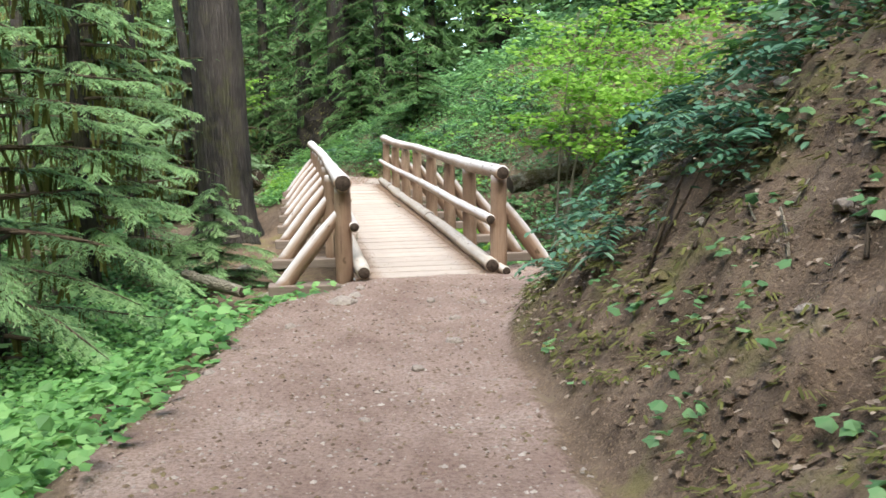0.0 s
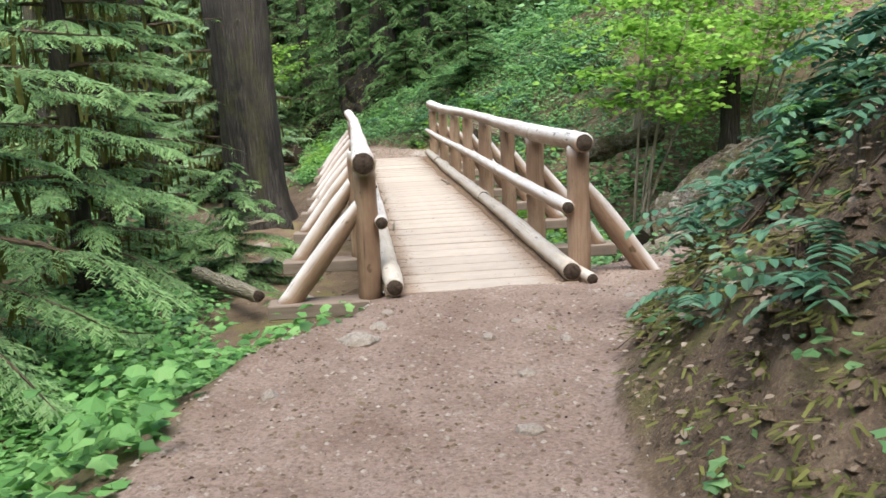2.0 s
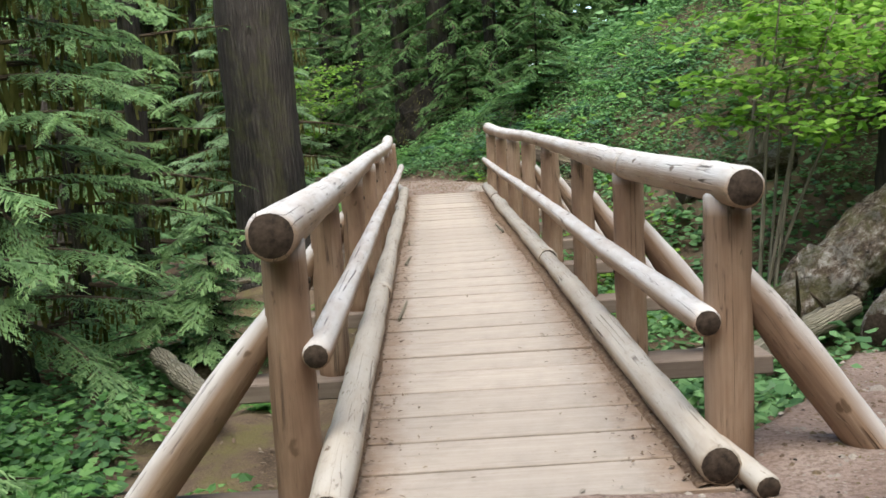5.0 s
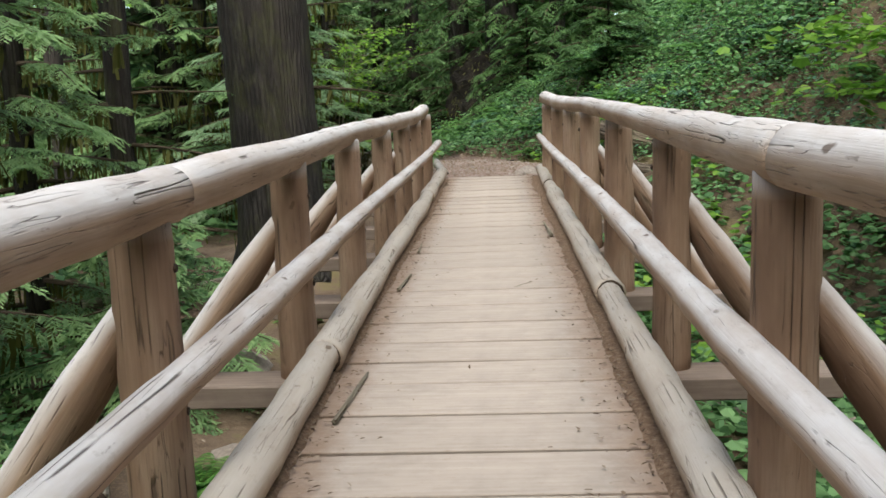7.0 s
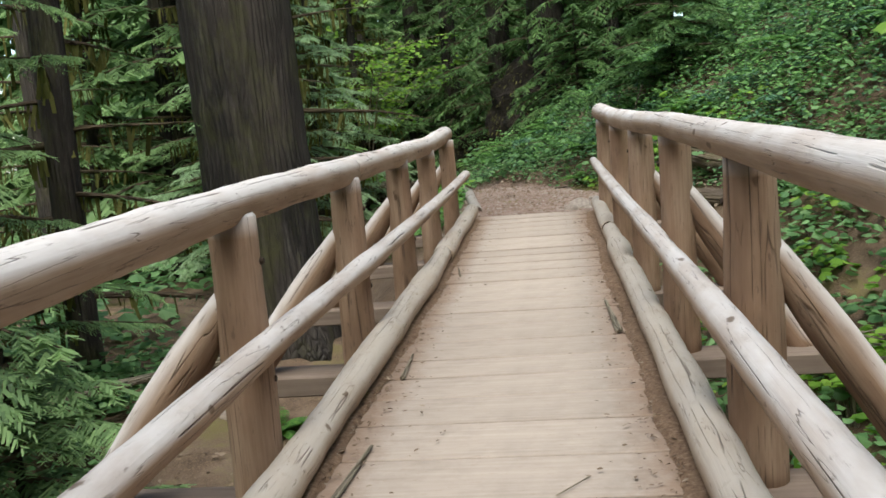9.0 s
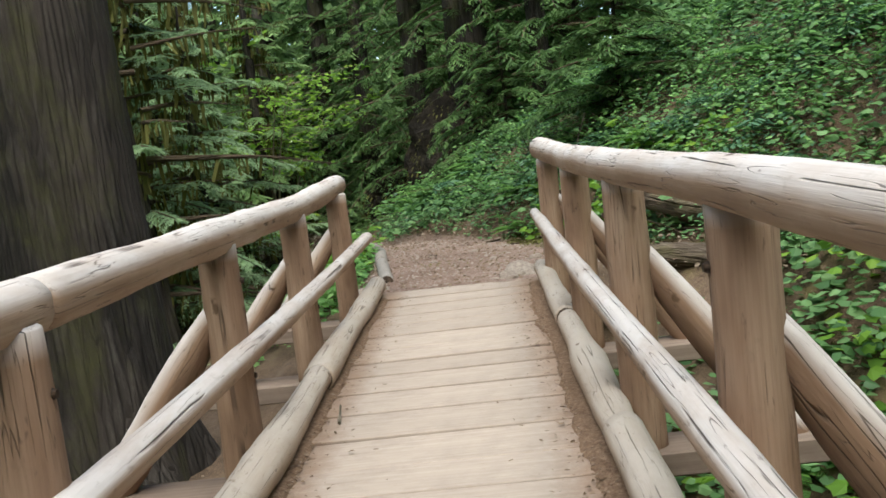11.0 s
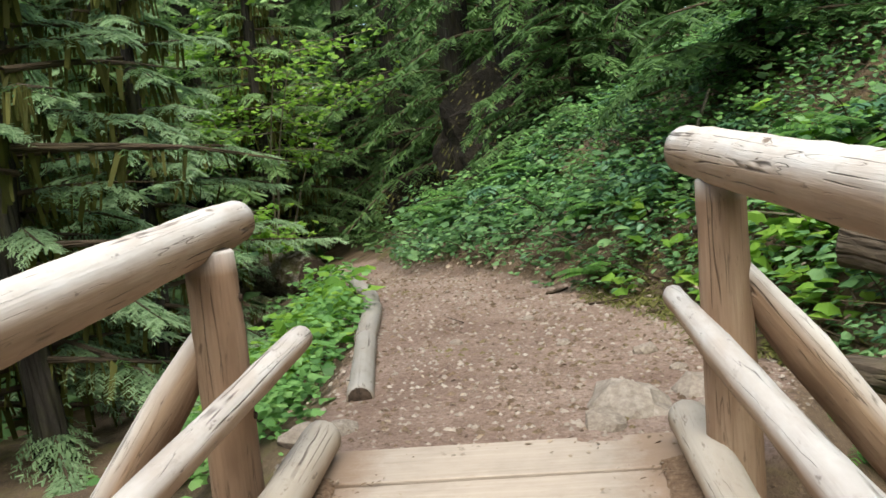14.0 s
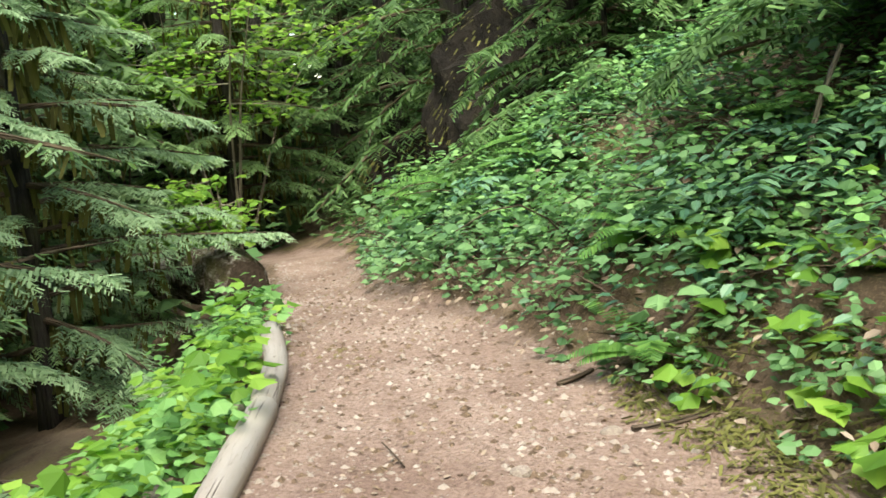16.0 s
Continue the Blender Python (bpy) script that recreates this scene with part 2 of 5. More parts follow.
def mottled_log(name):
    """Rotting bark: grey lichen plates, brown crumble and moss in patches."""
    k = Mat(name, 0.95)
    v = k.coord("grain", (1, 1, 0.6))
    f = k.noise(v, 9, 8, 0.8)
    c = k.ramp(f, [(0.36, (0.018, 0.013, 0.009)), (0.46, (0.09, 0.062, 0.042)), (0.53, (0.21, 0.165, 0.13)), (0.62, (0.50, 0.46, 0.42))])
    plates = k.ramp(k.noise(k.coord("grain", (1, 1, 0.8)), 5, 7, 0.75), [(0.52, (0, 0, 0)), (0.6, (1, 1, 1))])
    c = k.mix(k.math("MULTIPLY", plates, 0.55), c, (0.40, 0.37, 0.34))
    m = k.ramp(k.noise(k.coord("grain", (1, 1, 0.7)), 2.6, 7, 0.75), [(0.47, (0, 0, 0)), (0.58, (1, 1, 1))])
    c = k.mix(k.math("MULTIPLY", m, 0.7), c, (0.10, 0.095, 0.03))
    k.bump(k.math("ADD", f, k.math("MULTIPLY", plates, 0.5)), 1.0, 0.13)
    return k.done(c)


MOTTLED = mottled_log("mottled_rotting_bark")
EDGEWOOD = log_wood("edging_wood", ((0.13, 0.10, 0.075), (0.22, 0.175, 0.14), (0.31, 0.26, 0.215)), 0.6, (0.29, 0.27, 0.25))


def stone_material():
    k = Mat("stone", 0.85)
    v = k.coord()
    c = k.ramp(k.noise(v, 5, 7, 0.7), [(0.3, (0.17, 0.14, 0.115)), (0.5, (0.28, 0.235, 0.20)), (0.72, (0.42, 0.37, 0.325))])
    c = k.mix(k.math("MULTIPLY", k.random(False), 0.4), c, (0.25, 0.19, 0.15))
    k.bump(k.noise(v, 16, 6, 0.7), 0.6, 0.02)
    return k.done(c)


STONE = stone_material()

# ---- building tools ----


def mesh_of(name, verts, faces, mats, attributes=(), smooth=True, face_mats=None):
    me = bpy.data.meshes.new(name)
    me.from_pydata([tuple(v) for v in verts] if not isinstance(verts, np.ndarray) else verts.tolist(), [], faces if isinstance(faces, list) else faces.tolist())
    for m in mats:
        me.materials.append(m)
    for key, kind, values in attributes:
        at = me.attributes.new(key, kind, "POINT")
        at.data.foreach_set("vector" if kind == "FLOAT_VECTOR" else "value", np.asarray(values, float).ravel())
    if smooth:
        me.polygons.foreach_set("use_smooth", np.ones(len(me.polygons), bool))
    if face_mats is not None:
        me.polygons.foreach_set("material_index", np.asarray(face_mats, int))
    me.update()
    return me


def thing(name, label, category, group="", kind="", at=(0, 0, 0)):
    ob = new(name)
    ob.location = at
    return tagged(ob, label, category, group, kind)


def part(name, me, parent, label=""):
    ob = new(name, me)
    ob.parent = parent
    return tagged(ob, label)


def tube_data(points, radii, sides=12, wobble=0.04, seed=0, seg=0.12, caps=True, flare=0.0):
    """A log along a polyline: uneven girth, rounded ends, grain coordinates."""
    rng = np.random.default_rng(seed)
    p = np.array(points, float)
    s = np.r_[0, np.cumsum(np.linalg.norm(np.diff(p, axis=0), axis=1))]
    n = max(2, int(s[-1] / seg) + 1)
    u = np.linspace(0, s[-1], n)
    c = np.stack([np.interp(u, s, p[:, i]) for i in range(3)], 1)
    if len(p) > 2:
        for _ in range(3):
            c[1:-1] = (c[:-2] + 2 * c[1:-1] + c[2:]) / 4
    r = np.interp(u, np.linspace(0, s[-1], len(radii)), radii)
    r = r * (1 + wobble * np.convolve(rng.normal(size=n + 4), np.ones(5) / 5, "valid") * 2)
    d = np.gradient(c, axis=0)
    d /= np.linalg.norm(d, axis=1)[:, None]
    ref = np.array([0, 0, 1.0]) if abs(d[0, 2]) < 0.8 else np.array([1.0, 0, 0])
    a = np.cross(ref, d)
    a /= np.linalg.norm(a, axis=1)[:, None]
    b = np.cross(d, a)
    th = np.linspace(0, 2 * np.pi, sides, endpoint=False)
    ridge = 1 + wobble * np.convolve(np.tile(rng.normal(size=sides), 3), np.ones(3) / 3, "same")[sides:2 * sides]
    ringr = r[:, None] * ridge[None] * (1 + 0.25 * wobble * rng.normal(size=(n, sides)))
    if flare:
        lobes = 1 + flare * np.exp(-u / 0.5)[:, None] * (0.55 + 0.45 * np.cos(th * 5 + rng.uniform(0, 6)))[None]
        ringr = ringr * lobes
    ends = []
    if caps:
        cc = np.vstack([c[:1] , c, c[-1:]])
        rr = np.vstack([ringr[:1] * 0.86, ringr, ringr[-1:] * 0.86])
        cc[1] += d[0] * min(0.012, r[0] * 0.2)
        cc[-2] -= d[-1] * min(0.012, r[-1] * 0.2)
        aa, bb = np.vstack([a[:1], a, a[-1:]]), np.vstack([b[:1], b, b[-1:]])
        uu = np.r_[u[0], u, u[-1]]
    else:
        cc, rr, aa, bb, uu = c, ringr, a, b, u
    n2 = len(cc)
    v = cc[:, None] + rr[..., None] * (np.cos(th)[None, :, None] * aa[:, None] + np.sin(th)[None, :, None] * bb[:, None])
    off = rng.uniform(0, 50)
    g = np.stack([rr * np.cos(th) + off, rr * np.sin(th), np.repeat(uu[:, None], sides, 1) + off * 3], -1)
    i, j = np.meshgrid(np.arange(n2 - 1), np.arange(sides), indexing="ij")
    q = np.stack([i * sides + j, i * sides + (j + 1) % sides, (i + 1) * sides + (j + 1) % sides, (i + 1) * sides + j], -1).reshape(-1, 4)
    faces = q.tolist()
    if caps:
        faces += [list(range(sides))[::-1], list(range((n2 - 1) * sides, n2 * sides))]
        ends = [len(faces) - 2, len(faces) - 1]
    return v.reshape(-1, 3), faces, g.reshape(-1, 3), ends


def log_mesh(name, points, radii, mat, end=None, **k):
    v, f, g, ends = tube_data(points, radii, **k)
    fm = np.zeros(len(f), int)
    mats = [mat]
    if end and ends:
        mats.append(end)
        fm[ends] = 1
    return mesh_of(name, v, f, mats, [("grain", "FLOAT_VECTOR", g)], True, fm)


def many_tubes(name, lines, mat, sides=5):
    """Several thin stems in one mesh: (points, radii, seed) each."""
    vs, fs, gs, o = [], [], [], 0
    for pts, rad, seed in lines:
        v, f, g, _ = tube_data(pts, rad, sides=sides, wobble=0.1, seed=seed, seg=0.25, caps=False)
        vs.append(v)
        gs.append(g)
        fs += [[q + o for q in face] for face in f]
        o += len(v)
    return mesh_of(name, np.vstack(vs), fs, [mat], [("grain", "FLOAT_VECTOR", np.vstack(gs))])


def box_mesh(name, size, mat, bevel=0.008, jitter=0.0, seed=0):
    bm = bmesh.new()
    bmesh.ops.create_cube(bm, size=1)
    rng = random.Random(seed)
    for v in bm.verts:
        v.co = Vector((v.co.x * size[0] + rng.uniform(-jitter, jitter), v.co.y * size[1] + rng.uniform(-jitter, jitter) * 0.3, v.co.z * size[2] + rng.uniform(-jitter, jitter) * 0.3))
    bmesh.ops.bevel(bm, geom=bm.edges[:], offset=bevel, segments=1, affect="EDGES")
    me = bpy.data.meshes.new(name)
    bm.to_mesh(me)
    bm.free()
    me.materials.append(mat)
    return me


# leaf outlines in their own plane: x across, y from stalk to tip, z a little fold
def leaf_star(lobes=5):
    pts = [(0, 0, 0)]
    for i in range(2 * lobes - 1):
        a = radians(-125 + 250 * i / (2 * lobes - 2))
        r = (0.62 if i in (0, 2 * lobes - 2) else 0.88 - 0.22 * abs(i - lobes + 1) / lobes) if i % 2 == 0 else 0.6
        pts.append((r * math.sin(a) * 0.75, 0.28 + r * math.cos(a) * 0.72, -0.14 * abs(math.sin(a)) - 0.06 * r))
    return np.array(pts), [(0, i, i + 1) for i in range(1, len(pts) - 1)][::-1] + [(0, len(pts) - 1, 1)]


LEAF_MAPLE = leaf_star(5)
LEAF_BERRY = leaf_star(3)
LEAF_OVAL = (np.array([(0, 0, 0), (0.28, 0.3, 0.07), (0.24, 0.7, 0.04), (0, 1, -0.06), (-0.24, 0.7, 0.04), (-0.28, 0.3, 0.07)]), [(0, 1, 2, 3), (0, 3, 4, 5)])
LEAF_NEEDLE = (np.array([(-0.5, 0, 0), (0.5, 0, 0), (0.35, 1, -0.12), (-0.35, 1, -0.12)]), [(0, 1, 2, 3)])


def place_leaves(template, base, tip, facing, size, width=1.0):
    """Copies of a leaf: stalk at base, pointing along tip, upper side towards facing."""
    tv, tf = template
    t = tip / np.linalg.norm(tip, axis=1)[:, None]
    x = np.cross(t, facing)
    x /= np.maximum(np.linalg.norm(x, axis=1), 1e-6)[:, None]
    z = np.cross(x, t)
    s = np.asarray(size)[:, None, None]
    w = np.asarray(width)
    w = w[:, None, None] if w.ndim else w
    v = base[:, None] + s * (tv[None, :, :1] * w * x[:, None] + tv[None, :, 1:2] * t[:, None] + tv[None, :, 2:] * z[:, None])
    n, m = len(base), len(tv)
    faces = [np.array(tf)[None] + (np.arange(n) * m)[:, None, None]]
    return v.reshape(-1, 3), faces[0].reshape(-1, len(tf[0]))


def join_sets(sets):
    vs, fs, o = [], [], 0
    for v, f in sets:
        vs.append(v)
        fs += (np.asarray(f) + o).tolist()
        o += len(v)
    return np.vstack(vs), fs


# ---- the lie of the land ----
TRAIL_NEAR = [(-1.8, -40, 0.0, 1.2), (-1.5, -14, 0.0, 1.2), (-1.3, -9.5, 0.02, 1.15), (-1.22, -5.5, 0.05, 1.12), (-0.9, -3.6, 0.06, 1.0), (-0.62, -2.4, 0.06, 1.03), (-0.03, -1.2, 0.05, 0.96), (0.15, -0.3, 0.03, 0.98)]
TRAIL_FAR = [(0.1, 12.45, 0.19, 1.0), (0.25, 13.6, 0.2, 1.15), (0.15, 15.0, 0.21, 1.1), (-0.3, 16.2, 0.2, 0.85), (-0.75, 17.5, 0.17, 0.66), (-1.3, 18.7, 0.05, 0.5), (-1.8, 20, -0.12, 0.42), (-2.5, 22.2, -0.2, 0.42), (-3.5, 24.3, -0.55, 0.45), (-6, 27, -1.1, 0.5), (-12, 31, -1.3, 0.6), (-30, 40, -1.3, 0.6)]
TRAIL_SIDE = [(1.2, -1.4, 0.06, 0.6), (1.35, -0.1, 0.03, 0.5), (2.15, 0.75, -0.06, 0.55), (2.6, 1.7, -0.25, 0.5)]
BANK_NEAR = [(0.5, -40), (0.2, -9), (0.02, -5.5), (0.15, -3.3), (0.5, -2.3), (1.15, -1.3), (2.1, -0.5), (3.4, 0.4), (6, 1.2), (40, 2)]
BANK_FAR = [(40, 4.5), (12, 6.2), (6, 8.0), (3.4, 10.6), (2.1, 12.7), (1.5, 14.1), (1.2, 15.3), (0.45, 16.4), (-0.15, 17.5), (-0.85, 18.5), (-1.4, 20), (-2.1, 22.4), (-3.2, 27), (-6.4, 40), (-11, 70)]


def to_line(x, y, line):
    """Distance to a polyline, its side (+ to its right) and where along it."""
    best, side, along = np.full(x.shape, 1e9), np.zeros(x.shape), np.zeros(x.shape)
    for k in range(len(line) - 1):
        (ax, ay), (bx, by) = line[k][:2], line[k + 1][:2]
        dx, dy = bx - ax, by - ay
        t = np.clip(((x - ax) * dx + (y - ay) * dy) / (dx * dx + dy * dy), 0, 1)
        d = np.hypot(x - ax - t * dx, y - ay - t * dy)
        near = d < best
        best = np.where(near, d, best)
        side = np.where(near, np.sign((x - ax) * dy - (y - ay) * dx), side)
        along = np.where(near, k + t, along)
    return best, side, along


def waves(x, y, size, seed):
    """Cheap smooth unevenness of about +-1."""
    r = np.random.default_rng(seed)
    out = 0
    for k in range(7):
        a, ph, f = r.uniform(0, 6.3), r.uniform(0, 6.3), (0.6 + 0.35 * k) / size
        out = out + np.sin((x * np.cos(a) + y * np.sin(a)) * f * 6.28 + ph) / (1 + 0.45 * k)
    return out / 2.4


def land(x, y):
    """Height of the ground, and how much of it is trodden trail."""
    x, y = np.asarray(x, float), np.asarray(y, float)
    low, on = np.full(x.shape, -1e9), np.zeros(x.shape)
    for line in (TRAIL_NEAR, TRAIL_FAR, TRAIL_SIDE):
        d, _, al = to_line(x, y, line)
        k = np.arange(len(line))
        z, hw = np.interp(al, k, [p[2] for p in line]), np.interp(al, k, [p[3] for p in line])
        e = np.maximum(d - hw, (y + 0.3) * 1.5 if line is TRAIL_NEAR else (12.4 - y) * 1.5 if line is TRAIL_FAR else -9.0)
        fall = z - 1.3 * (1 - np.exp(-np.maximum(e, 0) * np.interp(y, (-2.4, -1.0, 0.2, 12, 13.5), (0.5, 1.1, 1.9, 1.3, 0.6)))) - 0.008 * np.maximum(e, 0)
        low = np.maximum(low, fall)
        on = np.maximum(on, np.clip(0.5 - e * 2.5, 0, 1))
    low = low + np.where(x > 2, 0.06 * (x - 2), 0).clip(0, 0.9)
    out = low + (0.012 * waves(x, y, 0.7, 3) + 0.006 * waves(x, y, 0.23, 9)) * 1.0 + (1 - on) * 0.10 * waves(x, y, 1.9, 5)
    for line, steep, foot, s in ((BANK_NEAR, 1.12, 0.07, 1), (BANK_FAR, 0.82, 0.16, 1)):
        d, side, al = to_line(x, y, line)
        sd = d * side * s
        rough = 0.16 * waves(x, y, 1.3, 11) + 0.06 * waves(x, y, 0.4, 12) + 0.025 * waves(x, y, 0.17, 13)
        far = np.maximum(sd - 5, 0)
        low_end = np.interp(y, (16.3, 18.5, 21, 26), (1, 0.8, 0.58, 0.42)) if line is BANK_FAR else 1.0
        rise = foot + low_end * steep * np.minimum(sd, 5) + 0.38 * low_end * np.minimum(far, 40) + rough * np.clip(sd * 2, 0, 1)
        if line is BANK_FAR:
            rise = rise + np.interp(al, range(len(line)), [0, 0, 0, 0, 0, 0, 0, 0, 0, 0, -0.15, -0.3, -0.6, -0.9, -1.1])
        out = np.maximum(out, rise)
        on = on * np.clip(1 - sd * 6, 0, 1)
    # the ground stays under the planks
    out = np.where((np.abs(x) < 0.85) & (y > -0.3) & (y < 12.6), np.minimum(out, 0.10), out)
    return out, on


def zland(x, y):
    return float(land(np.array([x]), np.array([y]))[0][0])


def axis_steps(a, b, step, far):
    fine = np.arange(a, b + 1e-6, step)
    grow = step * 1.28 ** np.arange(1, 60)
    out = np.cumsum(grow)
    out = out[out < far]
    return np.r_[(a - out)[::-1], fine, b + out]


gx, gy = axis_steps(-5, 6, 0.09, 160), axis_steps(-11, 22, 0.09, 160)
GX, GY = np.meshgrid(gx, gy, indexing="ij")
GZ, GP = land(GX.ravel(), GY.ravel())
gverts = np.stack([GX.ravel(), GY.ravel(), GZ], 1)
ii, jj = np.meshgrid(np.arange(len(gx) - 1), np.arange(len(gy) - 1), indexing="ij")
gf = np.stack([ii * len(gy) + jj, (ii + 1) * len(gy) + jj, (ii + 1) * len(gy) + jj + 1, ii * len(gy) + jj + 1], -1).reshape(-1, 4)
tread = GP[gf].mean(1) > 0.12
for gname, mask, glabel in (("ground", ~tread, "brown forest soil with leaf litter and moss"), ("trail", tread, "trodden brown dirt footpath with small stones")):
    used, inv = np.unique(gf[mask], return_inverse=True)
    ob = new(gname, mesh_of(gname, gverts[used], inv.reshape(-1, 4), [GROUND], [("path", "FLOAT", GP[used])]))
    tagged(ob, glabel, "ground" if gname == "ground" else "path", kind="structure")

# ---- the log footbridge ----
HALF = 0.85
STATION = [0.0, 1.75, 3.5, 5.2, 6.9, 8.62, 10.37, 12.12]
POSTS_L, POSTS_R = [0.0, 1.80, 3.55, 5.14, 6.87, 8.64, 10.34, 12.12], [0.0, 1.75, 3.57, 5.25, 6.97, 8.62, 10.41, 12.2]
POST_X = {-1: [0.845, 0.89, 0.87, 0.85, 0.845, 0.86, 0.88, 0.885], 1: [0.85, 0.865, 0.915, 0.90, 0.89, 0.88, 0.87, 0.845]}
DECK = [(-0.4, 0.03), (1.7, 0.06), (5.0, 0.11), (8.7, 0.13), (12.5, 0.20)]


def deck_z(y):
    return float(np.interp(y, [p[0] for p in DECK], [p[1] for p in DECK]))


TOP_L, TOP_R = [1.105, 1.115, 1.133, 1.168, 1.178, 1.20, 1.215, 1.265], [1.165, 1.178, 1.208, 1.245, 1.285, 1.30, 1.33, 1.365]
GIRTH_L, GIRTH_R = [0.095, 0.085, 0.075, 0.072, 0.074, 0.078, 0.082, 0.088], [0.078, 0.082, 0.07, 0.064, 0.066, 0.074, 0.082, 0.095]
RAIL_L = [t - g for t, g in zip(TOP_L, GIRTH_L)]
RAIL_R = [t - g for t, g in zip(TOP_R, GIRTH_R)]
STEEL = Mat("rusty_steel", 0.6)
STEEL.b.inputs["Metallic"].default_value = 0.6
STEEL = STEEL.done(STEEL.ramp(STEEL.noise(STEEL.coord(), 60, 4), [(0.35, (0.02, 0.015, 0.012)), (0.7, (0.07, 0.045, 0.03))]))


def bolt_mesh():
    bm = bmesh.new()
    bmesh.ops.create_cone(bm, cap_ends=True, segments=10, radius1=0.016, radius2=0.011, depth=0.014, matrix=pose(0, 0, 0, 0, 90, 0))
    me = bpy.data.meshes.new("bolt")
    bm.to_mesh(me)
    bm.free()
    me.materials.append(STEEL)
    return me


BOLT = bolt_mesh()
bridge = thing("wooden_footbridge", "peeled log footbridge with plank deck over a ravine", "bridge")
for s, heights, girth, out, far_end, seed, posts in ((-1, RAIL_L, GIRTH_L, 0.94, 12.6, 1, POSTS_L), (1, RAIL_R, GIRTH_R, 0.845, 12.74, 2, POSTS_R)):
    xs = [HALF, HALF, HALF, HALF, HALF, HALF, HALF * 0.7 + out * 0.3, out]
    ys = [-0.2] + posts[1:-1] + [far_end]
    zs = [heights[0] + 0.0] + heights[1:-1] + [heights[-1] + (0.03 if s < 0 else 0.05)]
    cut = [0, 1, 4, 7] if s < 0 else [0, 1, 7]
    for a, b in zip(cut, cut[1:]):
        run = [(s * xs[k], ys[k] + (0.13 if 0 < k < 7 and s < 0 else -0.12 if 0 < k < 7 else 0), zs[k]) for k in range(a, b + 1)]
        thick = [girth[k] * (1.04 if k == a and a else 1.0) for k in range(a, b + 1)]
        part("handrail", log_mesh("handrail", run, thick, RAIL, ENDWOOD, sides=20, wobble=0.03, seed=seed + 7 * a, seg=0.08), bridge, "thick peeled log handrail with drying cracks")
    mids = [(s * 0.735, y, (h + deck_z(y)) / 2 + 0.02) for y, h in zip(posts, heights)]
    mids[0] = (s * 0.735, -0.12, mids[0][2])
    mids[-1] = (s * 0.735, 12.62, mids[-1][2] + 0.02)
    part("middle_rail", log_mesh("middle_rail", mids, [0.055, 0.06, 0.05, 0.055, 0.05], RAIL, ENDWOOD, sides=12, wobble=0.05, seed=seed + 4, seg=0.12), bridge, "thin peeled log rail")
    cuts = [-0.55, 3.2, 6.9, 9.6, 12.6] if s < 0 else [-0.35, 4.3, 8.2, 10.4, 12.55]
    for k in range(len(cuts) - 1):
        c0, c1 = cuts[k], cuts[k + 1] + 0.05
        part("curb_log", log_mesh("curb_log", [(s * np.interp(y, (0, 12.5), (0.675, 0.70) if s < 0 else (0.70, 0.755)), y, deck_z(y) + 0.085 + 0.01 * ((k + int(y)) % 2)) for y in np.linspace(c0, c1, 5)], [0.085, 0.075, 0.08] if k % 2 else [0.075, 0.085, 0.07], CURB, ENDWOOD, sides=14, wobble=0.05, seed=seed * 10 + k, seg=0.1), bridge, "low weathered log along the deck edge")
    for k, (y, h) in enumerate(zip(posts, heights)):
        zb = deck_z(y) - 0.13
        px = POST_X[s][k]
        upright = part("post", log_mesh("post", [(s * px, y, zb), (s * px, y, h - 0.03)], [0.094, 0.09, 0.085], POST, ENDWOOD, sides=16, wobble=0.03, seed=seed * 30 + k, seg=0.09), bridge)
        for up in (0.2, 0.62):
            bolt = part("bolt", BOLT, upright, "dark rusty bolt head")
            bolt.location, bolt.rotation_euler = (s * (px - 0.088), y + 0.01, h - up), (0, 0, 0 if s < 0 else math.pi)
        part("brace", log_mesh("brace", [(s * 1.52, y + 0.02, zb - 0.02), (s * (px + 0.015), y, zb + (h - zb) * 0.74)], [0.085, 0.083, 0.08, 0.05], POST, ENDWOOD, sides=14, wobble=0.04, seed=seed * 50 + k, seg=0.1), bridge, "slanting log brace")
part("curb_log", log_mesh("curb_log", [(0.83, -0.46, 0.07), (0.74, 0.25, 0.10)], [0.05, 0.045], CURB, ENDWOOD, sides=10, wobble=0.06, seed=77, seg=0.1), bridge, "split end of a weathered curb log")
for k, y in enumerate(STATION):
    b = part("sill_beam", box_mesh("sill_beam", (3.3, 0.26, 0.11), BEAM, 0.008, 0.004, k), bridge, "dark sawn beam under the posts")
    b.location = (0, y, deck_z(y) - 0.155)
for s in (-0.55, 0.22, 0.55):
    part("stringer", log_mesh("stringer", [(s, -0.5, -0.38), (s, 6, -0.27), (s, 12.6, -0.2)], [0.18, 0.17], POST, ENDWOOD, sides=12, seed=int(s * 10) + 9, seg=0.3), bridge)
y, k = -0.36, 0
prng = random.Random(4)
while y < 12.42:
    w = 0.355 + prng.uniform(-0.05, 0.04)
    pl = part("plank", box_mesh("plank", (1.5, w - prng.choice((0.007, 0.009, 0.012, 0.016)), 0.05), PLANK, 0.004, 0.006, k), bridge)
    pl.location = (prng.uniform(-0.012, 0.012), y + w / 2, deck_z(y + w / 2) - 0.026 + prng.uniform(-0.003, 0.003))
    pl.rotation_euler = (prng.uniform(-0.008, 0.008), prng.uniform(-0.004, 0.004), prng.uniform(-0.006, 0.006))
    y += w
    k += 1

# ---- plants ----


def unit(v):
    return v / np.maximum(np.linalg.norm(v, axis=-1, keepdims=True), 1e-9)


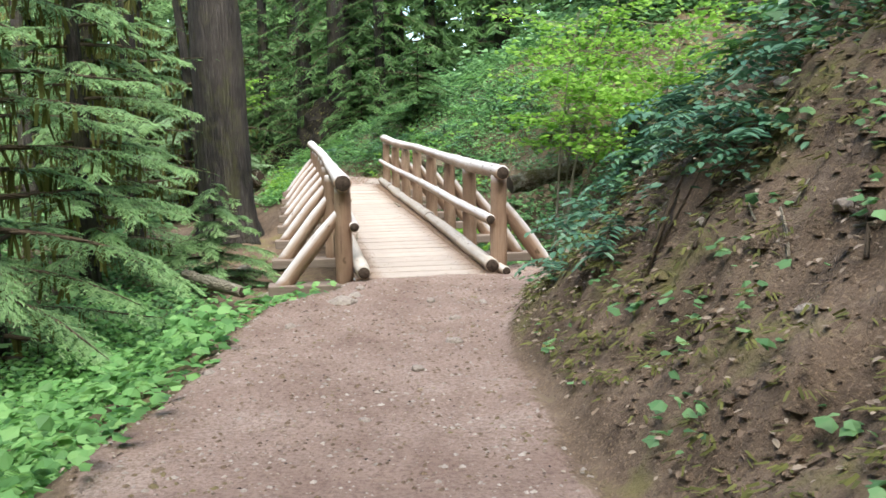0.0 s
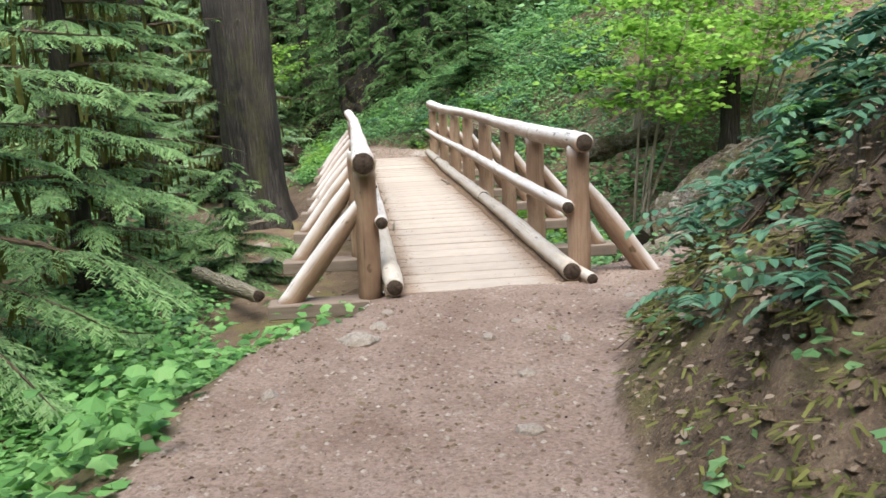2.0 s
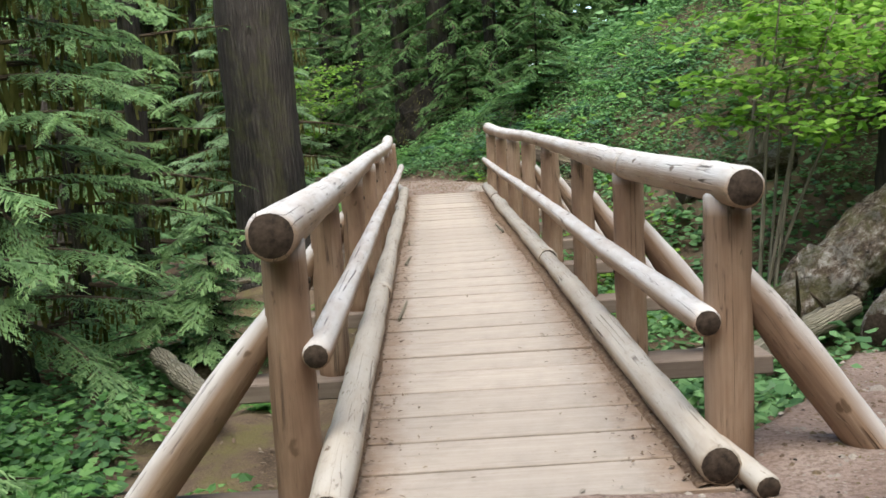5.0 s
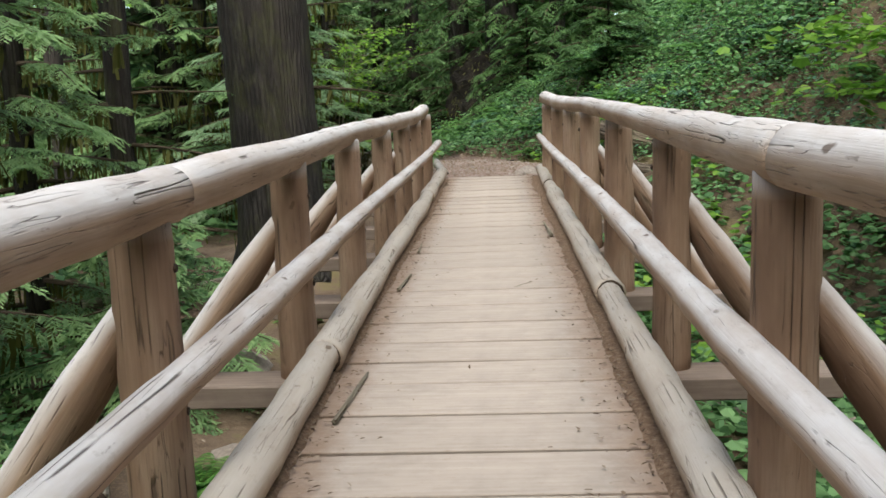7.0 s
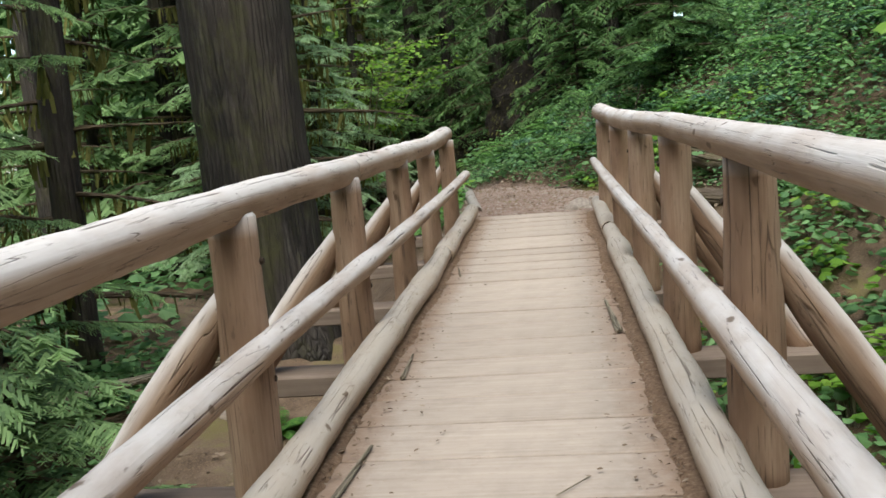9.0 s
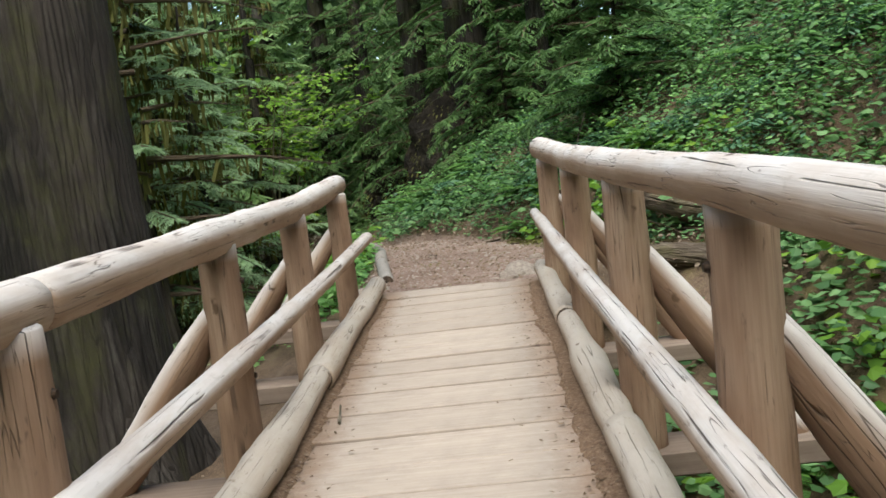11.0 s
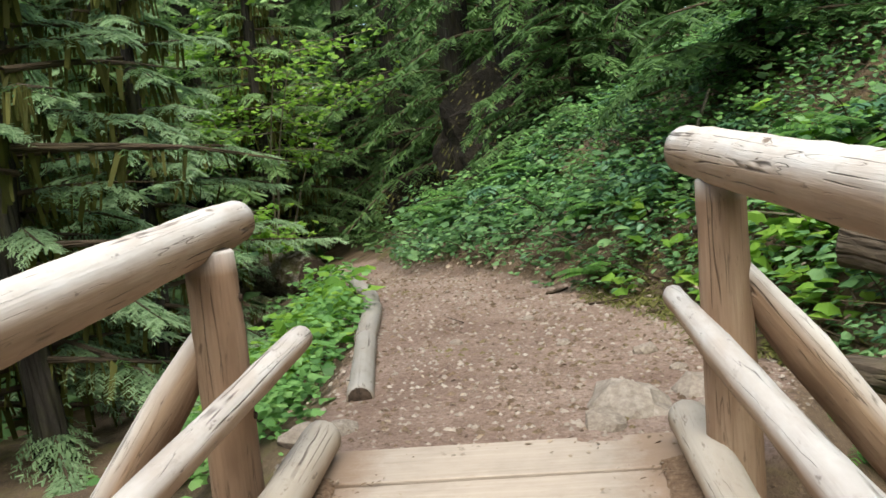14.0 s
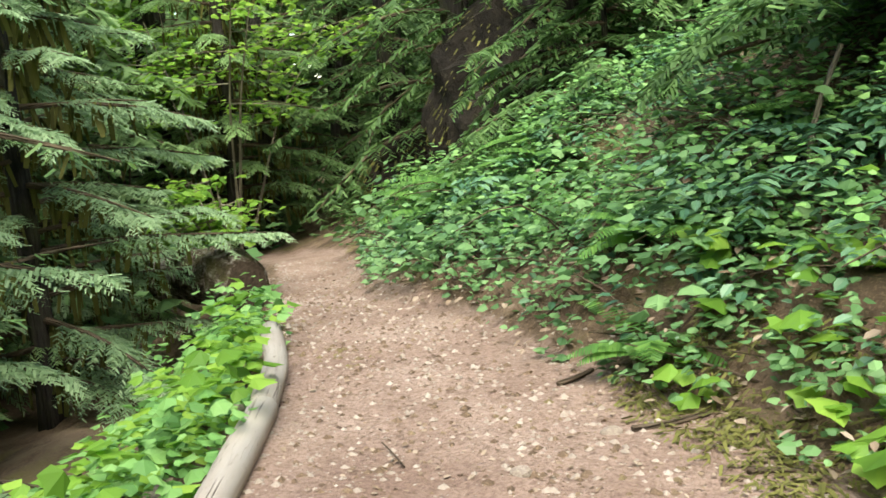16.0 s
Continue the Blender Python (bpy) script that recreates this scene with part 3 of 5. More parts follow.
def conifer(seed, height, first, reach, boughs, sprays, needles, needle, droop=0.35, width=0.2, gap=0.0, full=1.0):
    """Needle sprays (leaf mesh data) and bough lines of a hemlock, its foot at the origin."""
    rng = np.random.default_rng(seed)
    base, tip, face, size, outer = [], [], [], [], []
    lines = []
    for k in range(boughs):
        f = (k + rng.uniform(0, 1)) / boughs
        z = first + (height - first) * f ** 1.15
        az = k * 2.4 + rng.uniform(-0.5, 0.5)
        ln = reach * (1 - f) ** 0.7 * rng.uniform(0.6, 1.1) + 0.25
        out = np.array([math.cos(az), math.sin(az), 0])
        side = np.array([-out[1], out[0], 0])
        u = np.linspace(0, 1, 7)
        rise = rng.uniform(-0.05, 0.22)
        sp = out[None] * (ln * u)[:, None]
        sp[:, 2] = z + ln * (rise * u - droop * u ** 2.2) + 0.04 * rng.normal(size=7) * u
        sp += side[None] * (rng.uniform(-0.18, 0.18) * ln * u ** 2)[:, None]
        lines.append((sp[[0, 2, 4, 6]], [0.012 + 0.012 * ln, 0.004], seed * 100 + k))
        n2 = max(4, int(sprays * ln / reach))
        for j in range(n2):
            t = gap + (1 - gap) * (j + rng.uniform(0, 1)) / n2
            p = np.array([np.interp(t, u, sp[:, i]) for i in range(3)])
            d = np.array([np.interp(min(t + 0.05, 1), u, sp[:, i]) for i in range(3)]) - np.array([np.interp(t - 0.05, u, sp[:, i]) for i in range(3)])
            d = d / (np.linalg.norm(d) + 1e-9)
            s = 1 if j % 2 else -1
            tw = unit(d * rng.uniform(0.5, 0.9) + side * s * rng.uniform(0.6, 1.0) + np.array([0, 0, rng.uniform(-0.3, 0.02)]))
            l2 = full * (0.16 + 0.34 * reach / 2 * (1 - 0.75 * t)) * rng.uniform(0.6, 1.15) * (0.5 + 0.5 * ln / reach)
            m = np.arange(needles)
            w = (m + rng.uniform(0, 1, needles)) / needles
            pts = p + tw * (l2 * w)[:, None]
            pts[:, 2] -= 0.25 * l2 * w ** 2
            ns = np.where(m % 2 == 0, 1, -1)[:, None]
            lat = unit(np.cross(tw, [0, 0, 1.0]))
            td = unit(tw[None] * 0.75 + lat[None] * ns * 0.75 + rng.normal(0, 0.16, (needles, 3)) + np.array([0, 0, -0.12]))
            base.append(pts)
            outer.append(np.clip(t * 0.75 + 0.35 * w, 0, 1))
            tip.append(td)
            face.append(np.tile([0, 0, 1.0], (needles, 1)) + rng.normal(0, 0.28, (needles, 3)))
            size.append(needle * rng.uniform(0.6, 1.15, needles) * (1.1 - 0.5 * w))
    v, fcs = place_leaves(LEAF_NEEDLE, np.vstack(base), np.vstack(tip), np.vstack(face), np.concatenate(size), width)
    return v, fcs, lines, np.repeat(np.concatenate(outer), 4)


CROWNS = {}


def conifer_meshes(key, mat, **k):
    if key not in CROWNS:
        v, f, lines, outer = conifer(**k)
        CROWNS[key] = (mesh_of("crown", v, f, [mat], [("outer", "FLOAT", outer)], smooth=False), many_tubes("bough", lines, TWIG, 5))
    return CROWNS[key]


def tree(key, mat, x, y, radius, label, turn=0.0, scale=1.0, group="forest trees", trunk_top=None, lean=None, flare=0.5, sides=14, **k):
    crown, boughs = conifer_meshes(key, mat, **k)
    z = zland(x, y) - 0.15
    t = thing("conifer_tree", label, "tree", group, at=(x, y, z))
    h = (trunk_top or k["height"]) * scale
    lean = random.Random(int(x * 97 + y * 13)).uniform(-0.02, 0.02) if lean is None else lean
    part("trunk", log_mesh("trunk", [(0, 0, 0), (lean * h * 0.3, 0, h * 0.35), (lean * h, 0, h)], [radius * 1.12, radius, radius * 0.8, radius * 0.2], BARK, sides=sides, wobble=0.05 if radius < 0.3 else 0.018, seed=int(x * 31 + y * 7) % 9999 + 1, seg=0.4 if radius < 0.3 else 0.2, flare=flare), t, "dark furrowed bark")
    if key in ("bare", "lush", "lush2", "soft"):
        ob = tagged(part("hanging_moss", moss_mesh(key, k), t, "drooping brownish moss"), kind="stuff")
        ob.rotation_euler, ob.scale = (0, 0, turn), (scale,) * 3
    for nm, me in (("crown", crown), ("branchwork", boughs)):
        ob = tagged(part(nm, me, t), kind="stuff")
        ob.rotation_euler = (0, 0, turn)
        ob.scale = (scale,) * 3
    return t


def moss_mesh(key, k):
    """Strands under the boughs of the slim trunks, built once."""
    key = "moss " + key
    if key not in CROWNS:
        rng = np.random.default_rng(6)
        _, _, lines, _ = conifer(**k)
        base = []
        for pts, _, _ in lines:
            p = np.array(pts)
            w = rng.uniform(0, 1.9, 26)
            base.append(np.stack([np.interp(w, range(len(p)), p[:, i]) for i in range(3)], 1))
        b = np.vstack(base)
        n = len(b)
        v, f = place_leaves(LEAF_NEEDLE, b, np.tile([0, 0, -1.0], (n, 1)) + rng.normal(0, 0.15, (n, 3)), rng.normal(0, 1, (n, 3)), rng.uniform(0.08, 0.36, n), 0.18)
        CROWNS[key] = mesh_of("hanging_moss", v, f, [MOSS], smooth=False)
    return CROWNS[key]


NEAR = dict(height=8.5, first=0.2, reach=2.7, boughs=72, sprays=56, needles=20, needle=0.085, droop=0.2, width=0.25, gap=0.22)
LUSH = dict(seed=21, **NEAR)
LUSH2 = dict(seed=22, **{**NEAR, "reach": 2.4, "first": 0.7})
lab = "green hemlock with drooping layered needle sprays beside the path"
for x, y, key, kw, turn, sc in ((-5.0, 1.8, "lush", LUSH, 0.3, 1.0), (-4.75, 6.0, "lush2", LUSH2, 1.1, 1.0), (-5.9, -2.6, "lush2", LUSH2, 4.0, 0.95), (-5.3, 9.4, "lush", LUSH, 2.2, 0.85), (-5.9, 19.5, "lush2", LUSH2, 3.3, 1.0), (-6.9, 23.4, "lush", LUSH, 0.8, 1.0), (-9.3, 20.3, "lush2", LUSH2, 2.8, 1.1), (-4.9, 26.6, "lush2", LUSH2, 5.2, 0.95), (-8.3, 25.6, "lush", LUSH, 3.9, 1.1)):
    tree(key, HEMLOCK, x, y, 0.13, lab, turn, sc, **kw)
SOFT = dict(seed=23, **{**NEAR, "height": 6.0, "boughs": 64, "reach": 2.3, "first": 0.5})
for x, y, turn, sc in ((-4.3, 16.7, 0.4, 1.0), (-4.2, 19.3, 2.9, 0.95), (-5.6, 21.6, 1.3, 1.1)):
    tree("soft", SOFTHEM, x, y, 0.1, "soft pale grey-green hemlock, colour brightened as if lit, leaning over the path edge", turn, sc, "pale hemlocks", **SOFT)
SAP = dict(seed=31, height=2.0, first=0.15, reach=1.25, boughs=30, sprays=34, needles=16, needle=0.1, droop=0.3, width=0.24)
for x, y, turn, sc in ((-2.75, 6.6, 0.4, 0.95), (2.3, 17.2, 1.0, 1.25), (0.9, 20.6, 4.0, 1.2)):
    # right-hand saplings get darker needles, putting that side's shade into the colour
    dark = x > 0
    tree("shaded_sapling" if dark else "sapling", DARKFIR if dark else HEMLOCK, x, y, 0.03, "young hemlock sapling with soft green sprays", turn, sc, "hemlock saplings", flare=0.1, sides=8, **SAP)
# the great cedar by the far end, and a slim mossy trunk behind it
OLD = dict(seed=41, height=22, first=8.5, reach=3.0, boughs=30, sprays=36, needles=9, needle=0.16, droop=0.4, width=0.2)
tree("old", DARKFIR, -2.88, 11.75, 0.55, "huge old conifer with dark furrowed bark and flared roots", 0.0, 1.0, "", lean=-0.035, flare=0.7, sides=30, **OLD)
BARE = dict(seed=51, height=13, first=0.9, reach=2.3, boughs=44, sprays=12, needles=8, needle=0.09, droop=0.1, width=0.2, gap=0.35)
for x, y, r, turn in ((-3.8, 16.0, 0.12, 0.0), (-6.6, 20.0, 0.16, 2.0), (-4.9, 11.2, 0.17, 4.0), (-5.2, 29.5, 0.15, 4.0), (-8.8, 17.5, 0.2, 1.0)):
    tree("bare", DARKFIR, x, y, r, "slim dark conifer trunk with sparse mossy branches", turn, 1.0, "slim forest trunks", lean=-0.1 if x > -4 else None, flare=0.3, sides=10, **BARE)
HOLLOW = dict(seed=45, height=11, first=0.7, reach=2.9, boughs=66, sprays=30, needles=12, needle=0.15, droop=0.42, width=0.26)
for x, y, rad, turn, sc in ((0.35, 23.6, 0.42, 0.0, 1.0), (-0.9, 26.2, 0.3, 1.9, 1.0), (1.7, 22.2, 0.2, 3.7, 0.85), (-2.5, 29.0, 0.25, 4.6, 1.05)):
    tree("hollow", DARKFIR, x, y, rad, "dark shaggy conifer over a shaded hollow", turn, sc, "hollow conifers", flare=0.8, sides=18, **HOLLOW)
FAR = dict(seed=61, height=10.5, first=0.5, reach=3.0, boughs=56, sprays=24, needles=10, needle=0.34, droop=0.35, width=0.3)
FAR2 = {**FAR, "seed": 62, "reach": 3.6, "height": 12.5, "first": 1.0}
frng = random.Random(8)
spots = [(-6.5, 24, 0), (-3.6, 30, 1), (1.2, 27.5, 0), (-5.5, 33.5, 1), (-8.6, 38, 1), (-4.2, 39, 0), (-11, 46, 1), (-16, 44, 1), (-12, 30, 0), (-8, 21, 1), (-7.5, 29, 1), (-16, 18, 0), (-21, 8, 0), (-10.5, 36, 0), (-2.6, 48, 0), (1.0, 40.5, 1), (3.6, 37.5, 1), (-6.4, 45, 1), (6.0, 33.5, 0), (-20, 36, 1), (-15, -1, 0), (2.6, 23.5, 1), (-9.5, 27, 1), (-10, 8.5, 0), (-11, 2, 1), (-9, -4, 0), (-7.8, 33, 0), (-1, 36, 1), (4.5, 30, 0), (6.0, 24, 1), (-15, 32, 1), (-17, 12, 0), (-16, 4, 1), (-19, 22, 0), (-12, 40, 1), (-5, 42, 0), (2, 44, 1), (8, 36, 0), (9, 20, 0), (11.5, 15, 1), (8.2, 14.5, 0), (13, 9, 1), (12, 24, 0), (14, 30, 1), (10, 44, 0), (-20, 42, 0), (-24, 30, 1), (-24, 14, 0), (-13, -6, 0), (16, 18, 0), (18, 6, 1), (10, -4, 0), (-7, -12, 1), (6, -14, 0), (-3, -20, 1), (3, -22, 0), (-26, 2, 1), (16, -8, 1)]
for x, y, kind in spots:
    x, y = x + frng.uniform(-0.5, 0.5), y + frng.uniform(-0.5, 0.5)
    # paler needles on the left paint the sunlit woods, darker ones the shade
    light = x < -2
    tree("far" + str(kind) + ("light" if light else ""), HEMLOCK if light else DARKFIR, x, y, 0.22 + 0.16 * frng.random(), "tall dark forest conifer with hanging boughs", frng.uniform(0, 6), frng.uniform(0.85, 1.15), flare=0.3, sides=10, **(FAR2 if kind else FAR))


def far_woods():
    """The forest beyond: hanging sprays in rough tree columns, one mesh."""
    rng = np.random.default_rng(77)
    sets = []
    for _ in range(320):
        a = rng.uniform(0, 6.283)
        d = rng.uniform(38, 60)
        x, y = -2 + d * math.cos(a), 12 + d * math.sin(a)
        z0 = zland(x, y)
        n = 340
        f = rng.uniform(0, 1, n) ** 1.1
        r = 4.2 * (1 - f) * np.sqrt(rng.uniform(0.1, 1, n)) + 0.2
        th = rng.uniform(0, 6.283, n)
        base = np.stack([x + r * np.cos(th), y + r * np.sin(th), z0 + f * rng.uniform(24, 36)], 1)
        tip = np.stack([np.cos(th), np.sin(th), -0.5 + 0 * th], 1) + rng.normal(0, 0.4, (n, 3))
        sets.append(place_leaves(LEAF_NEEDLE, base, tip, np.tile([0, 0, 1.0], (n, 1)) + rng.normal(0, 0.4, (n, 3)), rng.uniform(0.8, 1.7, n), 0.5))
    v, f = join_sets(sets)
    return tagged(new("distant_forest", mesh_of("distant_forest", v, f, [DARKFIR], smooth=False)), "dark green conifer forest in the distance", "forest", kind="stuff")


far_woods()


def field(name, label, mat, template, spots, leaves, size, high, seed, spread=0.16, width=1.0, stems=True):
    """Low leafy plants over the ground: one mesh."""
    rng = np.random.default_rng(seed)
    base, tip, face, sz = [], [], [], []
    x, y = spots
    z = land(x, y)[0]
    for px, py, pz in zip(x, y, z):
        n = rng.integers(*leaves)
        h = rng.uniform(*high)
        a = rng.uniform(0, 6.283, n)
        rr = spread * np.sqrt(rng.uniform(0.02, 1, n)) * (0.6 + h)
        lvl = rng.uniform(0.25, 1, n)
        out = np.stack([np.cos(a), np.sin(a)], 1)
        base.append(np.c_[px + out[:, 0] * rr, py + out[:, 1] * rr, pz + h * lvl])
        tip.append(np.c_[out, rng.uniform(-0.55, 0.12, n)])
        face.append(np.tile([0, 0, 1.0], (n, 1)) + rng.normal(0, 0.3, (n, 3)))
        sz.append(rng.uniform(*size, n))
    v, f = place_leaves(template, np.vstack(base), np.vstack(tip), np.vstack(face), np.concatenate(sz), width)
    return tagged(new(name, mesh_of(name, v, f, [mat], smooth=False)), label, "plants", kind="stuff")


def sow(n, box, test, seed, clump=0.0):
    rng = np.random.default_rng(seed)
    x, y = rng.uniform(box[0], box[1], n * 3), rng.uniform(box[2], box[3], n * 3)
    ok = test(x, y)
    if clump:
        ok &= waves(x, y, 2.2, seed) > rng.uniform(-1.2, clump, len(x))
    return x[ok][:n], y[ok][:n]


def off_trail(x, y, gap=0.0):
    out = np.full(x.shape, 1e9)
    for line in (TRAIL_NEAR, TRAIL_FAR, TRAIL_SIDE):
        d, _, al = to_line(x, y, line)
        out = np.minimum(out, d - np.interp(al, np.arange(len(line)), [p[3] for p in line]))
    return out > gap


def bank(line, x, y):
    d, s, _ = to_line(x, y, line)
    return d * s


def clear_of_deck(x, y):
    return ~((np.abs(x) < 1.0) & (y > -0.6) & (y < 12.8))


left = lambda x, y: off_trail(x, y, 0.08) & (x < -0.6) & clear_of_deck(x, y)
field("thimbleberry_patch", "bright green broad-leaved undergrowth along the path edge", BRIGHT, LEAF_MAPLE, sow(950, (-5.2, -0.9, -9.5, 1.2), lambda x, y: left(x, y) & (bank(BANK_NEAR, x, y) < -1.5), 1), (7, 14), (0.055, 0.12), (0.12, 0.42), 11, 0.24)
field("ravine_undergrowth", "green leafy undergrowth on the ravine slope", BERRY, LEAF_BERRY, sow(700, (-5, -1.0, 0.2, 12.5), lambda x, y: left(x, y) & ~((y > 8) & (x > -3.6)) & ~((y > 2.2) & (x > -2.9)), 2, 0.6), (6, 12), (0.06, 0.13), (0.08, 0.4), 12, 0.22)
field("path_edge_plants", "light green leafy plants beside the edging log", MAPLE, LEAF_MAPLE, sow(60, (-2.0, -1.15, 14.3, 18.0), lambda x, y: off_trail(x, y, 0.12), 3), (7, 13), (0.07, 0.13), (0.15, 0.5), 13, 0.22)
field("path_edge_plants", "green leafy plants beside the edging log", BRIGHT, LEAF_MAPLE, sow(230, (-2.25, -1.1, 13.4, 18.6), lambda x, y: off_trail(x, y, 0.1), 4), (8, 15), (0.035, 0.10), (0.1, 0.45), 14, 0.22)
hill = lambda x, y: (bank(BANK_FAR, x, y) > 0.12) & clear_of_deck(x, y) & ~((y > 21.4) & (y < 31) & (bank(BANK_FAR, x, y) < 4.5))
field("hillside_undergrowth", "dense mixed green undergrowth on the hillside", BERRY, LEAF_OVAL, sow(4300, (-3.2, 8, 5, 24), lambda x, y: hill(x, y) & (bank(BANK_FAR, x, y) < 5.5), 5, 0.9), (9, 17), (0.03, 0.08), (0.06, 0.42), 15, 0.26)
field("hillside_undergrowth", "broad-leaved green plants on the hillside", BERRY, LEAF_MAPLE, sow(1700, (-3.0, 9, 4.5, 24), lambda x, y: hill(x, y) & (bank(BANK_FAR, x, y) < 7), 6, 0.9), (6, 12), (0.05, 0.13), (0.15, 0.6), 16, 0.3)
field("hillside_barberry", "dark glossy evergreen leaves low on the hillside", GRAPE, LEAF_OVAL, sow(1000, (-3.0, 5, 9, 24), lambda x, y: hill(x, y) & (bank(BANK_FAR, x, y) < 3.5), 7, 0.2), (8, 14), (0.05, 0.09), (0.1, 0.4), 17, 0.22)
field("upper_undergrowth", "green undergrowth higher on the wooded hillside", BERRY, LEAF_BERRY, sow(2200, (-4, 16, 4, 34), lambda x, y: hill(x, y) & (bank(BANK_FAR, x, y) > 4), 8, 0.6), (8, 13), (0.14, 0.28), (0.2, 0.9), 18, 0.45)
field("creekside_undergrowth", "leafy green plants around the fallen logs", BERRY, LEAF_BERRY, sow(1700, (1.2, 8, 0.8, 12), lambda x, y: off_trail(x, y, 0.05) & clear_of_deck(x, y) & (bank(BANK_FAR, x, y) < 0.3) & (bank(BANK_NEAR, x, y) < 0.3), 9), (6, 12), (0.07, 0.14), (0.1, 0.5), 19, 0.26)
nearbank = lambda x, y: (bank(BANK_NEAR, x, y) > 0.1) & (bank(BANK_NEAR, x, y) < 5)
field("bank_barberry", "blue-green glossy barberry leaves on the cut bank", GRAPE, LEAF_OVAL, sow(420, (0.3, 4, -5.0, 1.2), lambda x, y: nearbank(x, y) & (bank(BANK_NEAR, x, y) > 0.45 - 0.1 * (y + 3)), 10, 0.9), (8, 16), (0.05, 0.09), (0.1, 0.5), 20, 0.22)
field("bank_sprouts", "small green sprouts on the bare cut bank", BERRY, LEAF_MAPLE, sow(420, (0.0, 5, -9, 1.2), nearbank, 21, 0.4), (3, 8), (0.03, 0.09), (0.05, 0.25), 21, 0.15)
field("bank_top_undergrowth", "leafy undergrowth along the top of the bank", BERRY, LEAF_MAPLE, sow(1200, (1.5, 9, -10, 2), lambda x, y: (bank(BANK_NEAR, x, y) > 1.9 + 0.35 * waves(x, y, 2.0, 4) + np.clip((y + 4) * -0.12, 0, 1)) & (bank(BANK_NEAR, x, y) < 8), 22), (7, 13), (0.09, 0.18), (0.15, 0.6), 22, 0.32)
field("forest_floor_plants", "green plants on the shaded forest floor", BERRY, LEAF_MAPLE, sow(900, (-26, -2.5, 12, 46), lambda x, y: off_trail(x, y, 0.4) & (bank(BANK_FAR, x, y) < -0.5) & ~((y < 20) & (x > -5.4)), 23, 0.4), (7, 12), (0.15, 0.32), (0.2, 0.9), 23, 0.5)
field("forest_floor_plants", "green plants on the shaded forest floor", BERRY, LEAF_MAPLE, sow(500, (-14, -4.5, -12, 14), lambda x, y: off_trail(x, y, 0.4), 24, 0.4), (7, 12), (0.12, 0.26), (0.2, 0.8), 24, 0.45)
field("moss_tufts", "yellow-green moss tufts on the cut bank", MOSS, LEAF_NEEDLE, sow(1700, (0.1, 3.5, -9, 1.0), nearbank, 25, 0.5), (10, 22), (0.03, 0.07), (0.01, 0.05), 25, 0.16, 0.25)
field("moss_tufts", "yellow-green moss at the foot of the hillside", MOSS, LEAF_NEEDLE, sow(260, (0.6, 2.4, 13.8, 16.2), lambda x, y: (np.abs(bank(BANK_FAR, x, y)) < 0.35), 26), (10, 22), (0.03, 0.06), (0.01, 0.05), 26, 0.14, 0.25)
field("leaf_litter", "dry brown leaves lying on the bank", DEADLEAF, LEAF_OVAL, sow(4200, (0.0, 4, -10, 1.5), nearbank, 27), (2, 6), (0.012, 0.05), (0.005, 0.02), 27, 0.25)
field("leaf_litter", "dry brown leaves and chips on the path", DEADLEAF, LEAF_OVAL, sow(1300, (-2.6, 1.6, -10, -0.5), lambda x, y: ~off_trail(x, y, 0.3), 28), (1, 4), (0.012, 0.035), (0.004, 0.012), 28, 0.3)
field("leaf_litter", "dry brown leaves and chips on the path", DEADLEAF, LEAF_OVAL, sow(1600, (-2.6, 2.0, 12.6, 21), lambda x, y: ~off_trail(x, y, 0.2), 29), (1, 4), (0.012, 0.04), (0.004, 0.012), 29, 0.3)
field("leaf_litter", "dry brown leaves on the ravine slope", DEADLEAF, LEAF_OVAL, sow(700, (-5, 5, 0.5, 12), lambda x, y: off_trail(x, y), 30), (2, 5), (0.03, 0.07), (0.005, 0.02), 30, 0.3)


def fern_mesh(seed, fronds=11, long=0.75):
    rng = np.random.default_rng(seed)
    base, tip, face, size = [], [], [], []
    for k in range(fronds):
        az = k * 6.283 / fronds + rng.uniform(-0.3, 0.3)
        ln = long * rng.uniform(0.7, 1.1)
        lift = rng.uniform(0.5, 1.1)
        out = np.array([math.cos(az), math.sin(az), 0])
        n = 26
        u = (np.arange(n) + 0.5) / n
        ang = lift - 1.3 * u
        step = ln / n
        pts = np.cumsum(np.stack([out[0] * np.cos(ang), out[1] * np.cos(ang), np.sin(ang)], 1) * step, 0)
        d = np.gradient(pts, axis=0)
        lat = np.cross(unit(d), [0, 0, 1.0])
        wid = 0.16 * long * np.sin(np.pi * np.clip(u * 0.85 + 0.12, 0, 1)) ** 0.7
        for s in (-1, 1):
            base.append(pts)
            tip.append(unit(lat * s + unit(d) * 0.35 + np.array([0, 0, -0.15])))
            face.append(np.tile([0, 0, 1.0], (n, 1)) + rng.normal(0, 0.12, (n, 3)))
            size.append(wid)
    v, f = place_leaves(LEAF_NEEDLE, np.vstack(base), np.vstack(tip), np.vstack(face), np.concatenate(size), 0.24)
    return mesh_of("fronds", v, f, [FERN], smooth=False)


